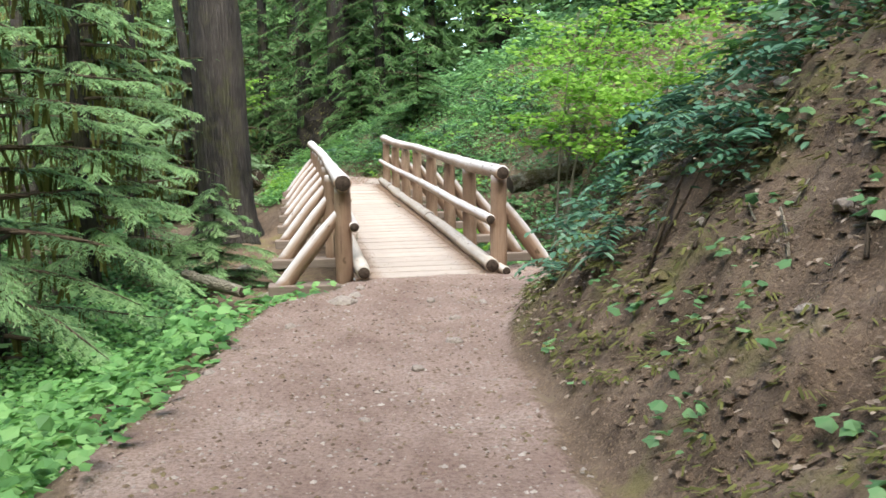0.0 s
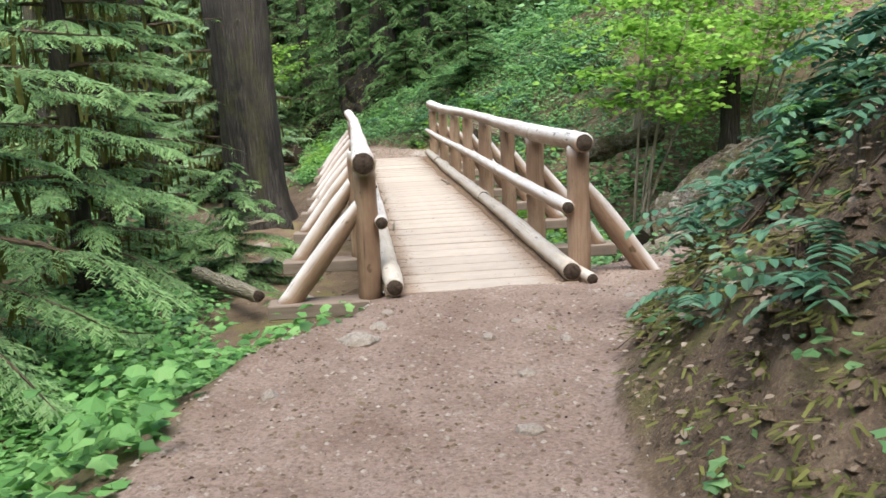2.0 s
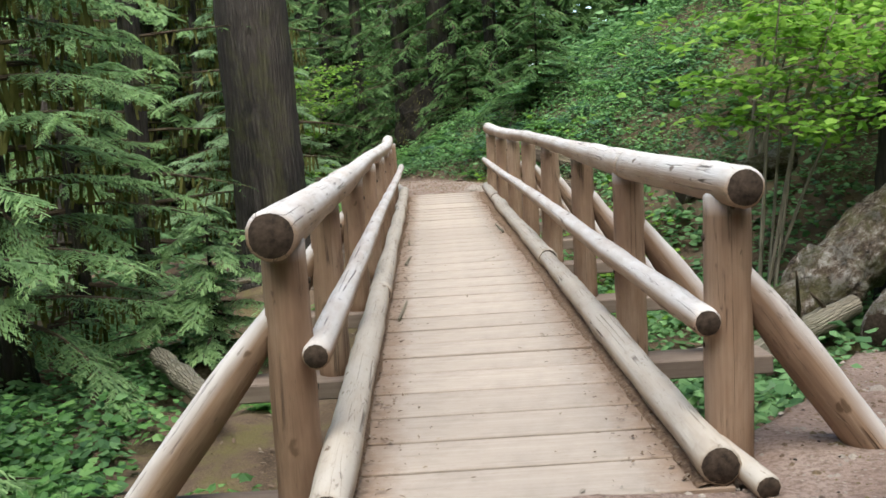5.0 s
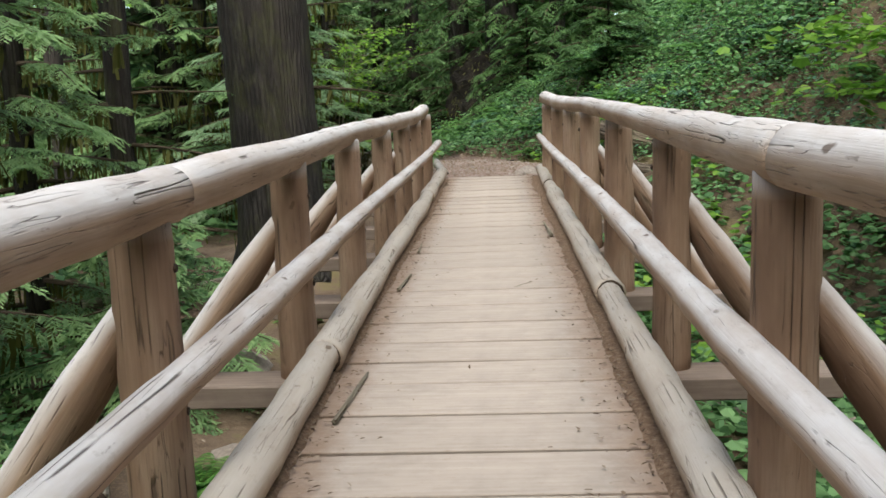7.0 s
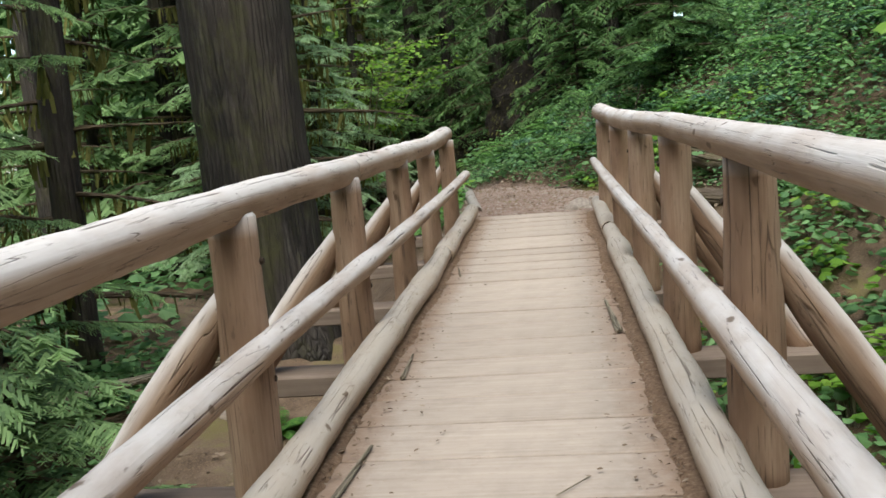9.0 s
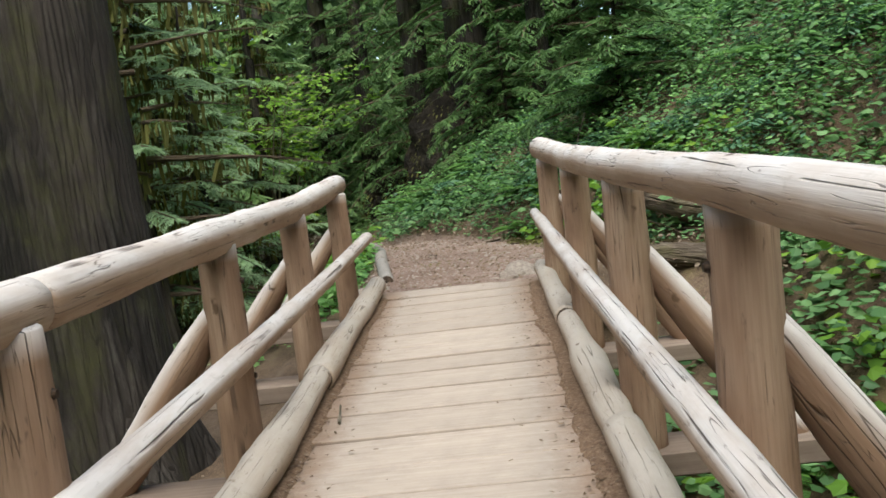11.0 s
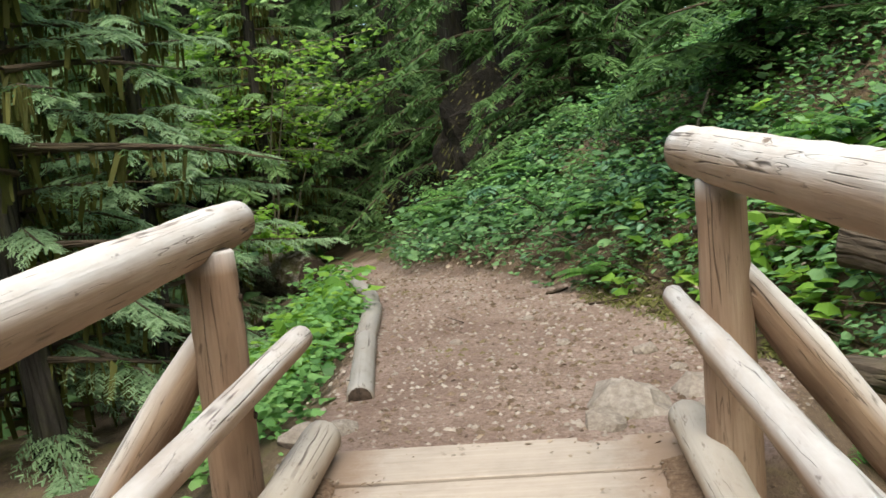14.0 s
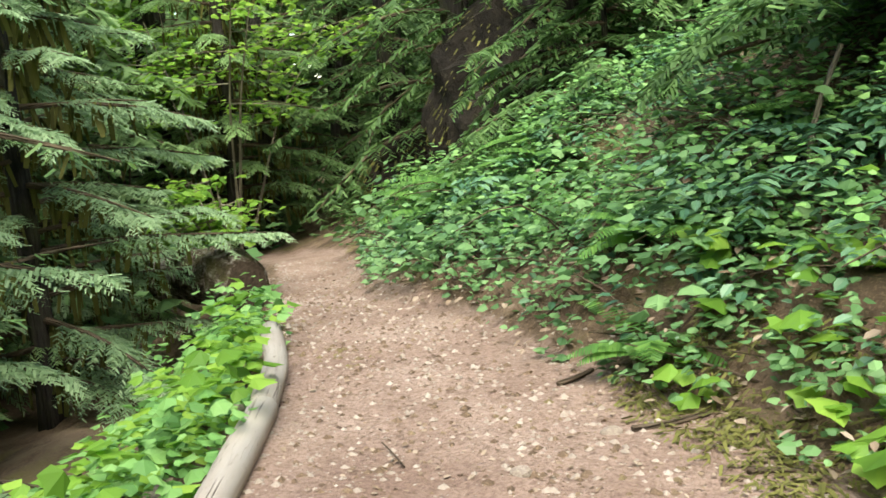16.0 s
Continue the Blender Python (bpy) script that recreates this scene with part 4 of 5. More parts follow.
FERNS = [fern_mesh(s) for s in (1, 2, 3)]
fernrng = random.Random(5)
for x, y, s in ((-0.3, 19.7, 1.15), (-0.55, 20.7, 1.1), (0.35, 18.9, 0.95), (0.75, 16.2, 0.7), (-0.42, 22.4, 1.3), (-0.1, 21.5, 1.0), (-0.7, 20.4, 1.1), (0.9, 17.0, 0.9), (2.3, 15.0, 1.0), (1.9, 16.9, 0.8), (4.4, 12.8, 1.2), (5.0, 11.2, 1.2), (3.6, 14.6, 1.1), (5.6, 13.2, 1.3), (3.0, 12.2, 0.9), (6.2, 9.5, 1.2), (-2.9, -5.0, 0.8), (-3.2, -4.0, 0.8), (-3.6, 3.4, 0.8), (-1.9, 4.9, 0.6), (-1.7, 8.0, 0.5), (-2.2, 9.4, 0.55), (-1.9, 14.3, 0.6), (-2.6, 1.7, 0.7), (1.7, 13.0, 0.6), (2.0, 10.4, 0.7), (4.0, 3.0, 0.8), (5.2, 2.2, 0.9), (-1.3, 23.5, 1.2), (0.4, 19.6, 1.0), (2.8, 18.5, 1.1), (4.2, 17.0, 1.2), (-2.0, 16.2, 0.6)):
    t = thing("sword_fern", "green sword fern with arching fronds", "fern", "sword ferns", at=(x, y, zland(x, y)))
    ob = tagged(part("fronds", FERNS[fernrng.randrange(3)], t), kind="stuff")
    ob.scale, ob.rotation_euler = (s,) * 3, (0, 0, fernrng.uniform(0, 6))


def vine_maple(x, y, height, reach, leaves, seed, label="vine maple with bright yellow-green leaves", size=(0.08, 0.14)):
    rng = np.random.default_rng(seed)
    t = thing("vine_maple", label, "shrub", "vine maples", at=(x, y, zland(x, y) - 0.1))
    lines, base, tip, face = [], [], [], []
    stems = 5
    for k in range(stems):
        az = rng.uniform(-1.3, 1.3) if 1.5 < x and y < 13 else rng.uniform(0, 6.283)
        lean = rng.uniform(0.1, 0.4)
        top = np.array([math.cos(az) * lean * height, math.sin(az) * lean * height, height * rng.uniform(0.75, 1.0)])
        mid = top * 0.5 + np.array([0, 0, 0.1 * height])
        lines.append(([(0.05 * k, 0, 0), tuple(mid), tuple(top)], [0.028, 0.018, 0.006], seed + k))
        for b in range(7):
            f = rng.uniform(0.5, 1.0)
            p = mid * 2 * f if f < 0.5 else mid + (top - mid) * (2 * f - 1)
            ba = rng.uniform(0, 6.283)
            ln = reach * rng.uniform(0.4, 1.0)
            q = p + np.array([math.cos(ba) * ln, math.sin(ba) * ln, rng.uniform(-0.15, 0.25) * ln])
            if x > 1.5 and y < 13 and x + q[0] < 1.6:
                q[0] = p[0] + abs(q[0] - p[0])
            lines.append(([tuple(p), tuple((p + q) / 2 + np.array([0, 0, 0.05])), tuple(q)], [0.009, 0.004], seed + 40 + b))
            n = leaves // (stems * 7)
            w = rng.uniform(0.15, 1.05, n)
            lp = p + (q - p) * w[:, None] + rng.normal(0, 0.10 + 0.07 * reach, (n, 3)) * np.array([1, 1, 0.22])
            if x > 1.5 and y < 13:
                lp[:, 0] = np.maximum(lp[:, 0], 1.45 - x + rng.uniform(0, 0.5, n))
            base.append(lp)
            tip.append(np.c_[rng.normal(0, 1, (n, 2)), rng.uniform(-0.6, 0.0, n)])
            face.append(np.tile([0, 0, 1.0], (n, 1)) + rng.normal(0, 0.25, (n, 3)))
    b = np.vstack(base)
    v, f = place_leaves(LEAF_MAPLE, b, np.vstack(tip), np.vstack(face), rng.uniform(*size, len(b)), 1.0)
    tagged(part("foliage", mesh_of("foliage", v, f, [MAPLE], smooth=False), t, "bright yellow-green lobed leaves"), kind="stuff")
    tagged(part("stemwork", many_tubes("stemwork", lines, PALETWIG, 6), t, "thin pale stems"), kind="stuff")
    return t


vine_maple(3.45, 6.9, 4.2, 1.9, 1700, 1)
vine_maple(5.4, 7.4, 4.6, 2.1, 1800, 2)
vine_maple(4.3, 9.6, 4.3, 2.0, 1500, 3)
vine_maple(6.6, 5.4, 3.2, 1.4, 900, 4)
vine_maple(2.2, 8.9, 0.9, 0.5, 260, 5, "small maple sapling with light green leaves below the bridge", (0.08, 0.13))
vine_maple(-4.7, 25.6, 4.6, 1.7, 1000, 6)
vine_maple(-5.6, 27.0, 5.0, 2.2, 1300, 7, size=(0.1, 0.16))
vine_maple(-7.6, 28.0, 6.0, 2.6, 1300, 10, size=(0.12, 0.2))
vine_maple(-3.45, 22.2, 1.5, 0.7, 420, 8)
vine_maple(1.9, 14.6, 0.5, 0.35, 90, 9, "low maple seedling with large light leaves", (0.10, 0.15))
field("hillside_foot_plants", "large light green leaves at the foot of the hillside", MAPLE, LEAF_MAPLE, sow(70, (0.9, 3.2, 13.9, 16.4), lambda x, y: (bank(BANK_FAR, x, y) > 0.05) & (bank(BANK_FAR, x, y) < 1.3), 51), (5, 9), (0.08, 0.16), (0.1, 0.4), 51, 0.22)
field("hillside_foot_plants", "small green leaves spilling onto the path edge", BERRY, LEAF_BERRY, sow(520, (-1.8, 3.4, 12.9, 20.5), lambda x, y: (bank(BANK_FAR, x, y) > 0.0) & (bank(BANK_FAR, x, y) < 1.3), 55), (8, 16), (0.03, 0.075), (0.06, 0.34), 55, 0.22)
field("ravine_edge_plants", "bright leafy plants below the bridge end", BRIGHT, LEAF_MAPLE, sow(240, (-4.2, -1.1, -0.2, 4.6), lambda x, y: left(x, y) & ~((y > 2.2) & (x > -2.7)), 52), (8, 15), (0.055, 0.115), (0.15, 0.55), 52, 0.24)
field("ravine_edge_plants", "bright leafy plants under the bridge end", BRIGHT, LEAF_MAPLE, sow(170, (-2.9, -1.0, -1.0, 1.5), lambda x, y: off_trail(x, y, 0.12), 54), (8, 14), (0.05, 0.11), (0.15, 0.42), 54, 0.24)
field("creekside_seedlings", "light maple seedlings beside the bridge", MAPLE, LEAF_MAPLE, sow(60, (1.3, 3.2, 6.5, 11.5), lambda x, y: bank(BANK_FAR, x, y) < 1.0, 53), (5, 10), (0.07, 0.14), (0.15, 0.7), 53, 0.25)


def barberry_mesh(seed, fronds=12):
    """Compound leaves: paired glossy leaflets along arching stalks."""
    rng = np.random.default_rng(seed)
    base, tip, face, size = [], [], [], []
    for k in range(fronds):
        az = rng.uniform(0, 6.283)
        ln = rng.uniform(0.22, 0.38)
        rise = rng.uniform(0.2, 1.0)
        n = 7
        u = (np.arange(n) + 1.0) / n
        ang = rise - 1.1 * u
        o = np.array([math.cos(az), math.sin(az)])
        pts = np.cumsum(np.stack([o[0] * np.cos(ang), o[1] * np.cos(ang), np.sin(ang)], 1) * ln / n, 0) + np.array([0, 0, rng.uniform(0, 0.25)])
        d = np.gradient(pts, axis=0)
        lat = np.cross(unit(d), [0, 0, 1.0])
        for s in (-1, 1):
            base.append(pts)
            tip.append(unit(lat * s + unit(d) * 0.3 + np.array([0, 0, -0.2])))
            face.append(np.tile([0, 0, 1.0], (n, 1)) + rng.normal(0, 0.15, (n, 3)))
            size.append(np.full(n, ln * 0.23))
    v, f = place_leaves(LEAF_OVAL, np.vstack(base), np.vstack(tip), np.vstack(face), np.concatenate(size), 0.8)
    return mesh_of("foliage", v, f, [GRAPE], smooth=False)


BARBERRY = [barberry_mesh(s) for s in (4, 5, 6)]
bx, by = sow(60, (0.5, 4.5, -5.0, 1.4), lambda x, y: (bank(BANK_NEAR, x, y) > 0.3) & (bank(BANK_NEAR, x, y) < 2.6), 61, 0.6)
hx, hy = sow(40, (-1.5, 5.0, 12.0, 22), lambda x, y: (bank(BANK_FAR, x, y) > 0.5) & (bank(BANK_FAR, x, y) < 3.2), 62)
for x, y in zip(np.r_[bx, hx], np.r_[by, hy]):
    t = thing("barberry_shrub", "low evergreen barberry with glossy paired leaflets on the bank", "shrub", "barberry shrubs", at=(x, y, zland(x, y) - 0.02))
    ob = tagged(part("foliage", BARBERRY[fernrng.randrange(3)], t), kind="stuff")
    sc = fernrng.uniform(0.9, 1.6)
    ob.scale, ob.rotation_euler = (sc,) * 3, (0, 0, fernrng.uniform(0, 6))
for x, y, s in ((1.75, -1.5, 0.7), (2.3, -0.7, 0.8), (1.5, -2.6, 0.6), (2.2, -2.9, 0.8), (1.75, 17.3, 0.75), (1.2, 16.6, 0.6)):
    t = thing("sword_fern", "green sword fern with arching fronds", "fern", "sword ferns", at=(x, y, zland(x, y)))
    ob = tagged(part("fronds", FERNS[fernrng.randrange(3)], t), kind="stuff")
    ob.scale, ob.rotation_euler = (s,) * 3, (0, 0, fernrng.uniform(0, 6))
# fir-dark leaf colour paints the shadow lying under these conifers
field("shade_plants", "plants coloured dark for the shadow under the conifers on the slope", DARKFIR, LEAF_OVAL, sow(700, (-4, 5, 20.9, 31), lambda x, y: (bank(BANK_FAR, x, y) > 0.05) & (bank(BANK_FAR, x, y) < 4.5), 63), (9, 16), (0.07, 0.16), (0.1, 0.6), 63, 0.35)

field("hillside_small_plants", "small bright leaves covering the hillside above the path", BRIGHT, LEAF_BERRY, sow(2300, (-1.2, 6.5, 11.5, 22), lambda x, y: hill(x, y) & (bank(BANK_FAR, x, y) > 0.45) & (bank(BANK_FAR, x, y) < 5), 71, 0.3), (8, 15), (0.03, 0.075), (0.15, 0.6), 71, 0.24)
field("moss_tufts", "yellow-green moss clumps at the foot of the bank", MOSS, LEAF_NEEDLE, sow(900, (0.8, 3.4, -3.2, 1.0), lambda x, y: (np.abs(bank(BANK_NEAR, x, y) - 0.25) < 0.3), 72, 0.6), (14, 26), (0.03, 0.08), (0.01, 0.06), 72, 0.16, 0.25)

field("leaf_litter", "dry brown leaves among the hillside plants", DEADLEAF, LEAF_OVAL, sow(1500, (-1.6, 5, 11.5, 21), lambda x, y: (bank(BANK_FAR, x, y) > -0.1) & (bank(BANK_FAR, x, y) < 3.5), 81), (2, 6), (0.03, 0.075), (0.02, 0.22), 81, 0.25)


def dry_stems(n, seed):
    """Thin dead canes arching out of the hillside, one mesh."""
    rng = np.random.default_rng(seed)
    x, y = sow(n, (-1.4, 5, 12, 21.5), lambda x, y: (bank(BANK_FAR, x, y) > 0.1) & (bank(BANK_FAR, x, y) < 4), seed)
    z = land(x, y)[0]
    lines = []
    for px, py, pz in zip(x, y, z):
        a, ln, up = rng.uniform(0, 6.283), rng.uniform(0.25, 0.8), rng.uniform(0.15, 0.5)
        d = np.array([math.cos(a), math.sin(a), 0]) * ln
        p = np.array([px, py, pz])
        lines.append(([tuple(p), tuple(p + d * 0.45 + np.array([0, 0, up])), tuple(p + d + np.array([0, 0, up * rng.uniform(0.3, 0.9)]))], [rng.uniform(0.004, 0.008), 0.003], int(px * 50 + py * 70)))
    ob = new("dry_stems", many_tubes("dry_stems", [(q, w, abs(k)) for q, w, k in lines], TWIG, 4))
    tagged(ob, "thin brown dead canes among the hillside plants", "stems", kind="stuff")


dry_stems(420, 82)

# ---- fallen logs, stumps, stones and litter ----


def fallen_log(points, radii, label, seed, mat=DEADBARK, sides=16, snags=0, group=""):
    t = thing("fallen_log", label, "log", group)
    part("trunk", log_mesh("trunk", points, radii, mat, ENDWOOD, sides=sides, wobble=0.13, seed=seed, seg=0.09), t)
    rng = np.random.default_rng(seed)
    p = np.array(points, float)
    for k in range(snags):
        a = p[0] + (p[-1] - p[0]) * rng.uniform(0.15, 0.9)
        d = unit(rng.normal(0, 1, 3) + np.array([0, -0.3, 1.0]))
        part("broken_branch", log_mesh("broken_branch", [tuple(a), tuple(a + d * rng.uniform(0.35, 0.8))], [0.03, 0.01], TWIG, sides=6, seed=seed + k + 1), t)
    return t


fallen_log([(3.1, 5.2, -0.7), (4.9, 6.2, 0.25), (6.8, 7.3, 0.62)], [0.33, 0.37, 0.31, 0.34, 0.28], "thick rotting log with flaking bark across the creek", 3, MOTTLED, sides=40, snags=9)
fallen_log([(3.25, 3.55, -0.42), (4.7, 5.0, -0.02)], [0.18, 0.16], "mossy log with a broken end beside the larger one", 15, MOTTLED, sides=20, snags=3)
fallen_log([(2.6, 4.5, -0.85), (3.7, 4.9, -0.5)], [0.14, 0.11], "pale broken log beside the larger one", 5, PALETWIG, snags=2)
fallen_log([(2.8, 7.6, 0.45), (4.3, 7.9, 0.75)], [0.17, 0.15], "mossy cut log lying on the slope", 6, MOTTLED)
fallen_log([(1.75, 13.7, 0.80), (2.4, 13.2, 0.62), (3.6, 12.4, 0.42)], [0.17, 0.19, 0.16], "split brown log lying beside the bridge end", 7, snags=1)
fallen_log([(1.5, 13.2, 0.28), (3.2, 12.0, 0.1)], [0.11, 0.10], "rotten brown log below the bridge rail", 8)
fallen_log([(-3.2, 5.9, -0.85), (-2.15, 3.9, -0.82)], [0.11, 0.09], "pale split log in the greenery", 9, PALETWIG)
fallen_log([(-2.4, -0.62, zland(-2.4, -0.62) + 0.06), (-1.8, -0.28, zland(-1.8, -0.28) + 0.07)], [0.09, 0.08], "weathered grey log end under the plants", 10, PALETWIG)
fallen_log([(-2.05, 0.4, zland(-2.05, 0.4) + 0.12), (-1.5, 0.62, zland(-1.5, 0.62) + 0.12)], [0.15, 0.13], "mossy broken log by the ravine edge", 11, MOTTLED)
fallen_log([(-3.7, 20.9, -0.08), (-3.0, 20.3, 0.02), (-2.45, 19.75, 0.04)], [0.22, 0.28, 0.23], "broken end of a brown rotten log beside the path", 12, MOTTLED, sides=22)
fallen_log([(-4.6, 9.0, -0.8), (-2.6, 10.6, -0.75)], [0.05, 0.03], "thin grey dead branch on the bare slope", 13, PALETWIG)

# the round edging logs along the far path
for pts, r, sd in (([(-0.72, 13.55, 0.19), (-0.89, 14.75, 0.25)], 0.072, 1), ([(-0.89, 14.7, 0.25), (-1.01, 15.75, 0.26)], 0.075, 2), ([(-1.01, 15.7, 0.26), (-1.14, 16.4, 0.26), (-1.42, 17.2, 0.24)], 0.07, 3)):
    t = thing("edging_log", "smooth grey edging log along the path", "log", "path edging logs")
    part("trunk", log_mesh("trunk", pts, [r, r * 0.95], EDGEWOOD, ENDWOOD, sides=14, wobble=0.03, seed=sd + 70, seg=0.1), t)
    part("stake", log_mesh("stake", [(pts[0][0] - 0.09, pts[0][1] + 0.2, 0.02), (pts[0][0] - 0.09, pts[0][1] + 0.2, 0.24)], [0.02, 0.018], CURB, ENDWOOD, sides=7, seed=sd), t)


def stump(x, y, r, h, label, seed):
    z = zland(x, y) - 0.1
    t = thing("tree_stump", label, "stump", at=(x, y, z))
    part("trunk", log_mesh("trunk", [(0, 0, 0), (0.03, 0, h * 0.5), (0.02, 0.02, h)], [r * 1.2, r, r * 0.9], BARK, ENDWOOD, sides=16, wobble=0.1, seed=seed, seg=0.1, flare=0.6), t)


stump(5.2, 7.2, 0.17, 1.83 - zland(5.2, 7.2) + 0.1, "broken dark standing stump among the shrubs", 4)
stump(-2.62, -0.3, 0.11, 0.45, "dark rotten stump end among the leaves", 9)
stump(4.9, 6.4, 0.2, 0.9, "short dark stump beside the fallen log", 5)


# dark root soil, taken near black to carry the hollow's shade
k = Mat("shaded_root_soil", 0.95)
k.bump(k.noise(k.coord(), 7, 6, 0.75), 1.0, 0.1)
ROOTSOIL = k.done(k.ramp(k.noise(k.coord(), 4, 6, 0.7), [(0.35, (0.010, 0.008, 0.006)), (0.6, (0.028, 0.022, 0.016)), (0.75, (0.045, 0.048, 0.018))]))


def root_wad(x, y, size, label, seed):
    """An upturned mass of roots and soil, shaggy with moss."""
    rng = np.random.default_rng(seed)
    bm = bmesh.new()
    bmesh.ops.create_icosphere(bm, subdivisions=4, radius=1)
    for v in bm.verts:
        n = noise.fractal(v.co * 1.7 + Vector((seed, 0, 0)), 0.9, 2.1, 4)
        v.co = v.co * (1 + 0.28 * n)
        v.co = Vector((v.co.x * size[0], v.co.y * size[1], v.co.z * size[2]))
    me = bpy.data.meshes.new("soil_mass")
    bm.to_mesh(me)
    bm.free()
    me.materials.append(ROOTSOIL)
    t = thing("root_mass", label, "tree roots", at=(x, y, zland(x, y) + size[2] * 0.55))
    part("soil_mass", me, t)
    n = 900
    d = unit(rng.normal(0, 1, (n, 3)))
    p = d * np.array(size) * rng.uniform(0.9, 1.08, (n, 1))
    v, f = place_leaves(LEAF_NEEDLE, p, d + np.array([0, 0, -1.1]), d + rng.normal(0, 0.3, (n, 3)), rng.uniform(0.04, 0.11, n), 0.3)
    part("moss", mesh_of("moss", v, f, [MOSS], smooth=False), t, "hanging yellow-green moss")


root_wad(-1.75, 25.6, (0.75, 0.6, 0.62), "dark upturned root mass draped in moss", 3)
# added mass that fills the hollow with the darkness of its shadow
root_wad(-0.15, 23.0, (0.95, 0.8, 1.15), "tall near-black mass added for the shadow under the conifer", 6)


def stone_mesh(seed, flat=0.6):
    bm = bmesh.new()
    bmesh.ops.create_icosphere(bm, subdivisions=2, radius=1)
    rng = random.Random(seed)
    off = Vector((rng.uniform(0, 90), rng.uniform(0, 90), 0))
    for v in bm.verts:
        n = noise.noise(v.co * 0.9 + off) * 0.45 + noise.noise(v.co * 2.1 + off) * 0.18
        v.co = Vector((v.co.x * (1 + n), v.co.y * (1 + n) * 0.8, v.co.z * (1 + n) * flat))
        v.co.z = max(v.co.z, -0.35)
    me = bpy.data.meshes.new("stone")
    bm.to_mesh(me)
    bm.free()
    me.materials.append(STONE)
    return me


STONES = [stone_mesh(s, f) for s, f in ((1, 0.55), (2, 0.7), (3, 0.45), (4, 0.6))]
srng = random.Random(12)


def stone(x, y, r, label="pale weathered stone on the dirt path", group="stones by the path", sink=0.15):
    ob = new("stone", STONES[srng.randrange(4)])
    ob.location, ob.rotation_euler, ob.scale = (x, y, zland(x, y) - r * sink + r * 0.1), (srng.uniform(-0.2, 0.2), srng.uniform(-0.2, 0.2), srng.uniform(0, 6)), (r,) * 3
    tagged(ob, label, "stone", group)


for x, y, r in ((0.60, 13.12, 0.25), (0.92, 13.3, 0.16), (0.95, 13.0, 0.13), (0.45, 12.85, 0.10), (0.78, 14.07, 0.075), (-0.9, 13.1, 0.13), (-0.72, 13.05, 0.10), (-1.3, 15.3, 0.13), (-1.2, 15.95, 0.09), (-1.42, 15.75, 0.12), (0.9, 13.7, 0.05), (0.35, 14.4, 0.05), (1.2, 14.5, 0.1), (1.35, 14.8, 0.07), (0.15, 15.1, 0.04), (-0.3, 14.6, 0.05), (0.5, 15.5, 0.05),
                (-0.82, -1.45, 0.075), (-0.75, -1.1, 0.06), (-0.95, -1.75, 0.13), (-0.2, -1.9, 0.05), (0.25, -2.0, 0.045), (0.05, -1.5, 0.035), (-0.25, -3.4, 0.06), (-0.6, -4.1, 0.05), (-1.0, -5.0, 0.045), (-0.1, -2.6, 0.07), (-1.4, -2.7, 0.06), (0.95, -1.0, 0.05), (-1.9, -3.9, 0.05)):
    stone(x, y, r)
for x, y, r in ((-2.35, 0.9, 0.22), (-1.9, 0.4, 0.13), (-1.65, 1.6, 0.15), (-1.8, 5.5, 0.25), (-2.3, 7.5, 0.3), (-1.6, 9.2, 0.2), (2.0, 4.0, 0.3), (2.6, 3.2, 0.22), (1.9, 6.3, 0.25), (2.6, 5.8, 0.2), (1.6, 2.6, 0.2), (-2.7, 9.8, 0.2)):
    stone(x, y, r, "grey creek stone in the ravine", "creek stones")
for x, y, r in ((1.55, -4.6, 0.09), (2.2, -4.0, 0.10), (1.1, -5.9, 0.07), (0.75, -6.2, 0.05), (1.9, -5.6, 0.06), (0.9, -4.9, 0.05), (2.4, -5.0, 0.12), (1.4, -3.4, 0.06)):
    stone(x, y, r, "pale stone showing in the cut bank", "bank stones", 0.4)


def gravel(name, label, spots, size, seed, mat=None):
    rng = np.random.default_rng(seed)
    x, y = spots
    z = land(x, y)[0]
    n = len(x)
    tv = np.array([(1, 0, 0), (0.3, 0.85, 0.05), (-0.8, 0.5, 0), (-0.7, -0.6, 0.04), (0.4, -0.8, 0), (0.1, 0.05, 0.55)])
    tf = np.array([(0, 1, 5), (1, 2, 5), (2, 3, 5), (3, 4, 5), (4, 0, 5)])
    a = rng.uniform(0, 6.283, n)
    s = size[0] + (size[1] - size[0]) * rng.uniform(0, 1, n) ** 3
    c, q = np.cos(a)[:, None], np.sin(a)[:, None]
    sq = rng.uniform(0.6, 1, n)[:, None]
    v = np.stack([x[:, None] + s[:, None] * (tv[None, :, 0] * c - tv[None, :, 1] * sq * q), y[:, None] + s[:, None] * (tv[None, :, 0] * q + tv[None, :, 1] * sq * c), z[:, None] - 0.002 + s[:, None] * tv[None, :, 2]], -1)
    f = (tf[None] + (np.arange(n) * 6)[:, None, None]).reshape(-1, 3)
    return tagged(new(name, mesh_of(name, v.reshape(-1, 3), f, [mat or STONE], smooth=False)), label, "gravel", kind="stuff")


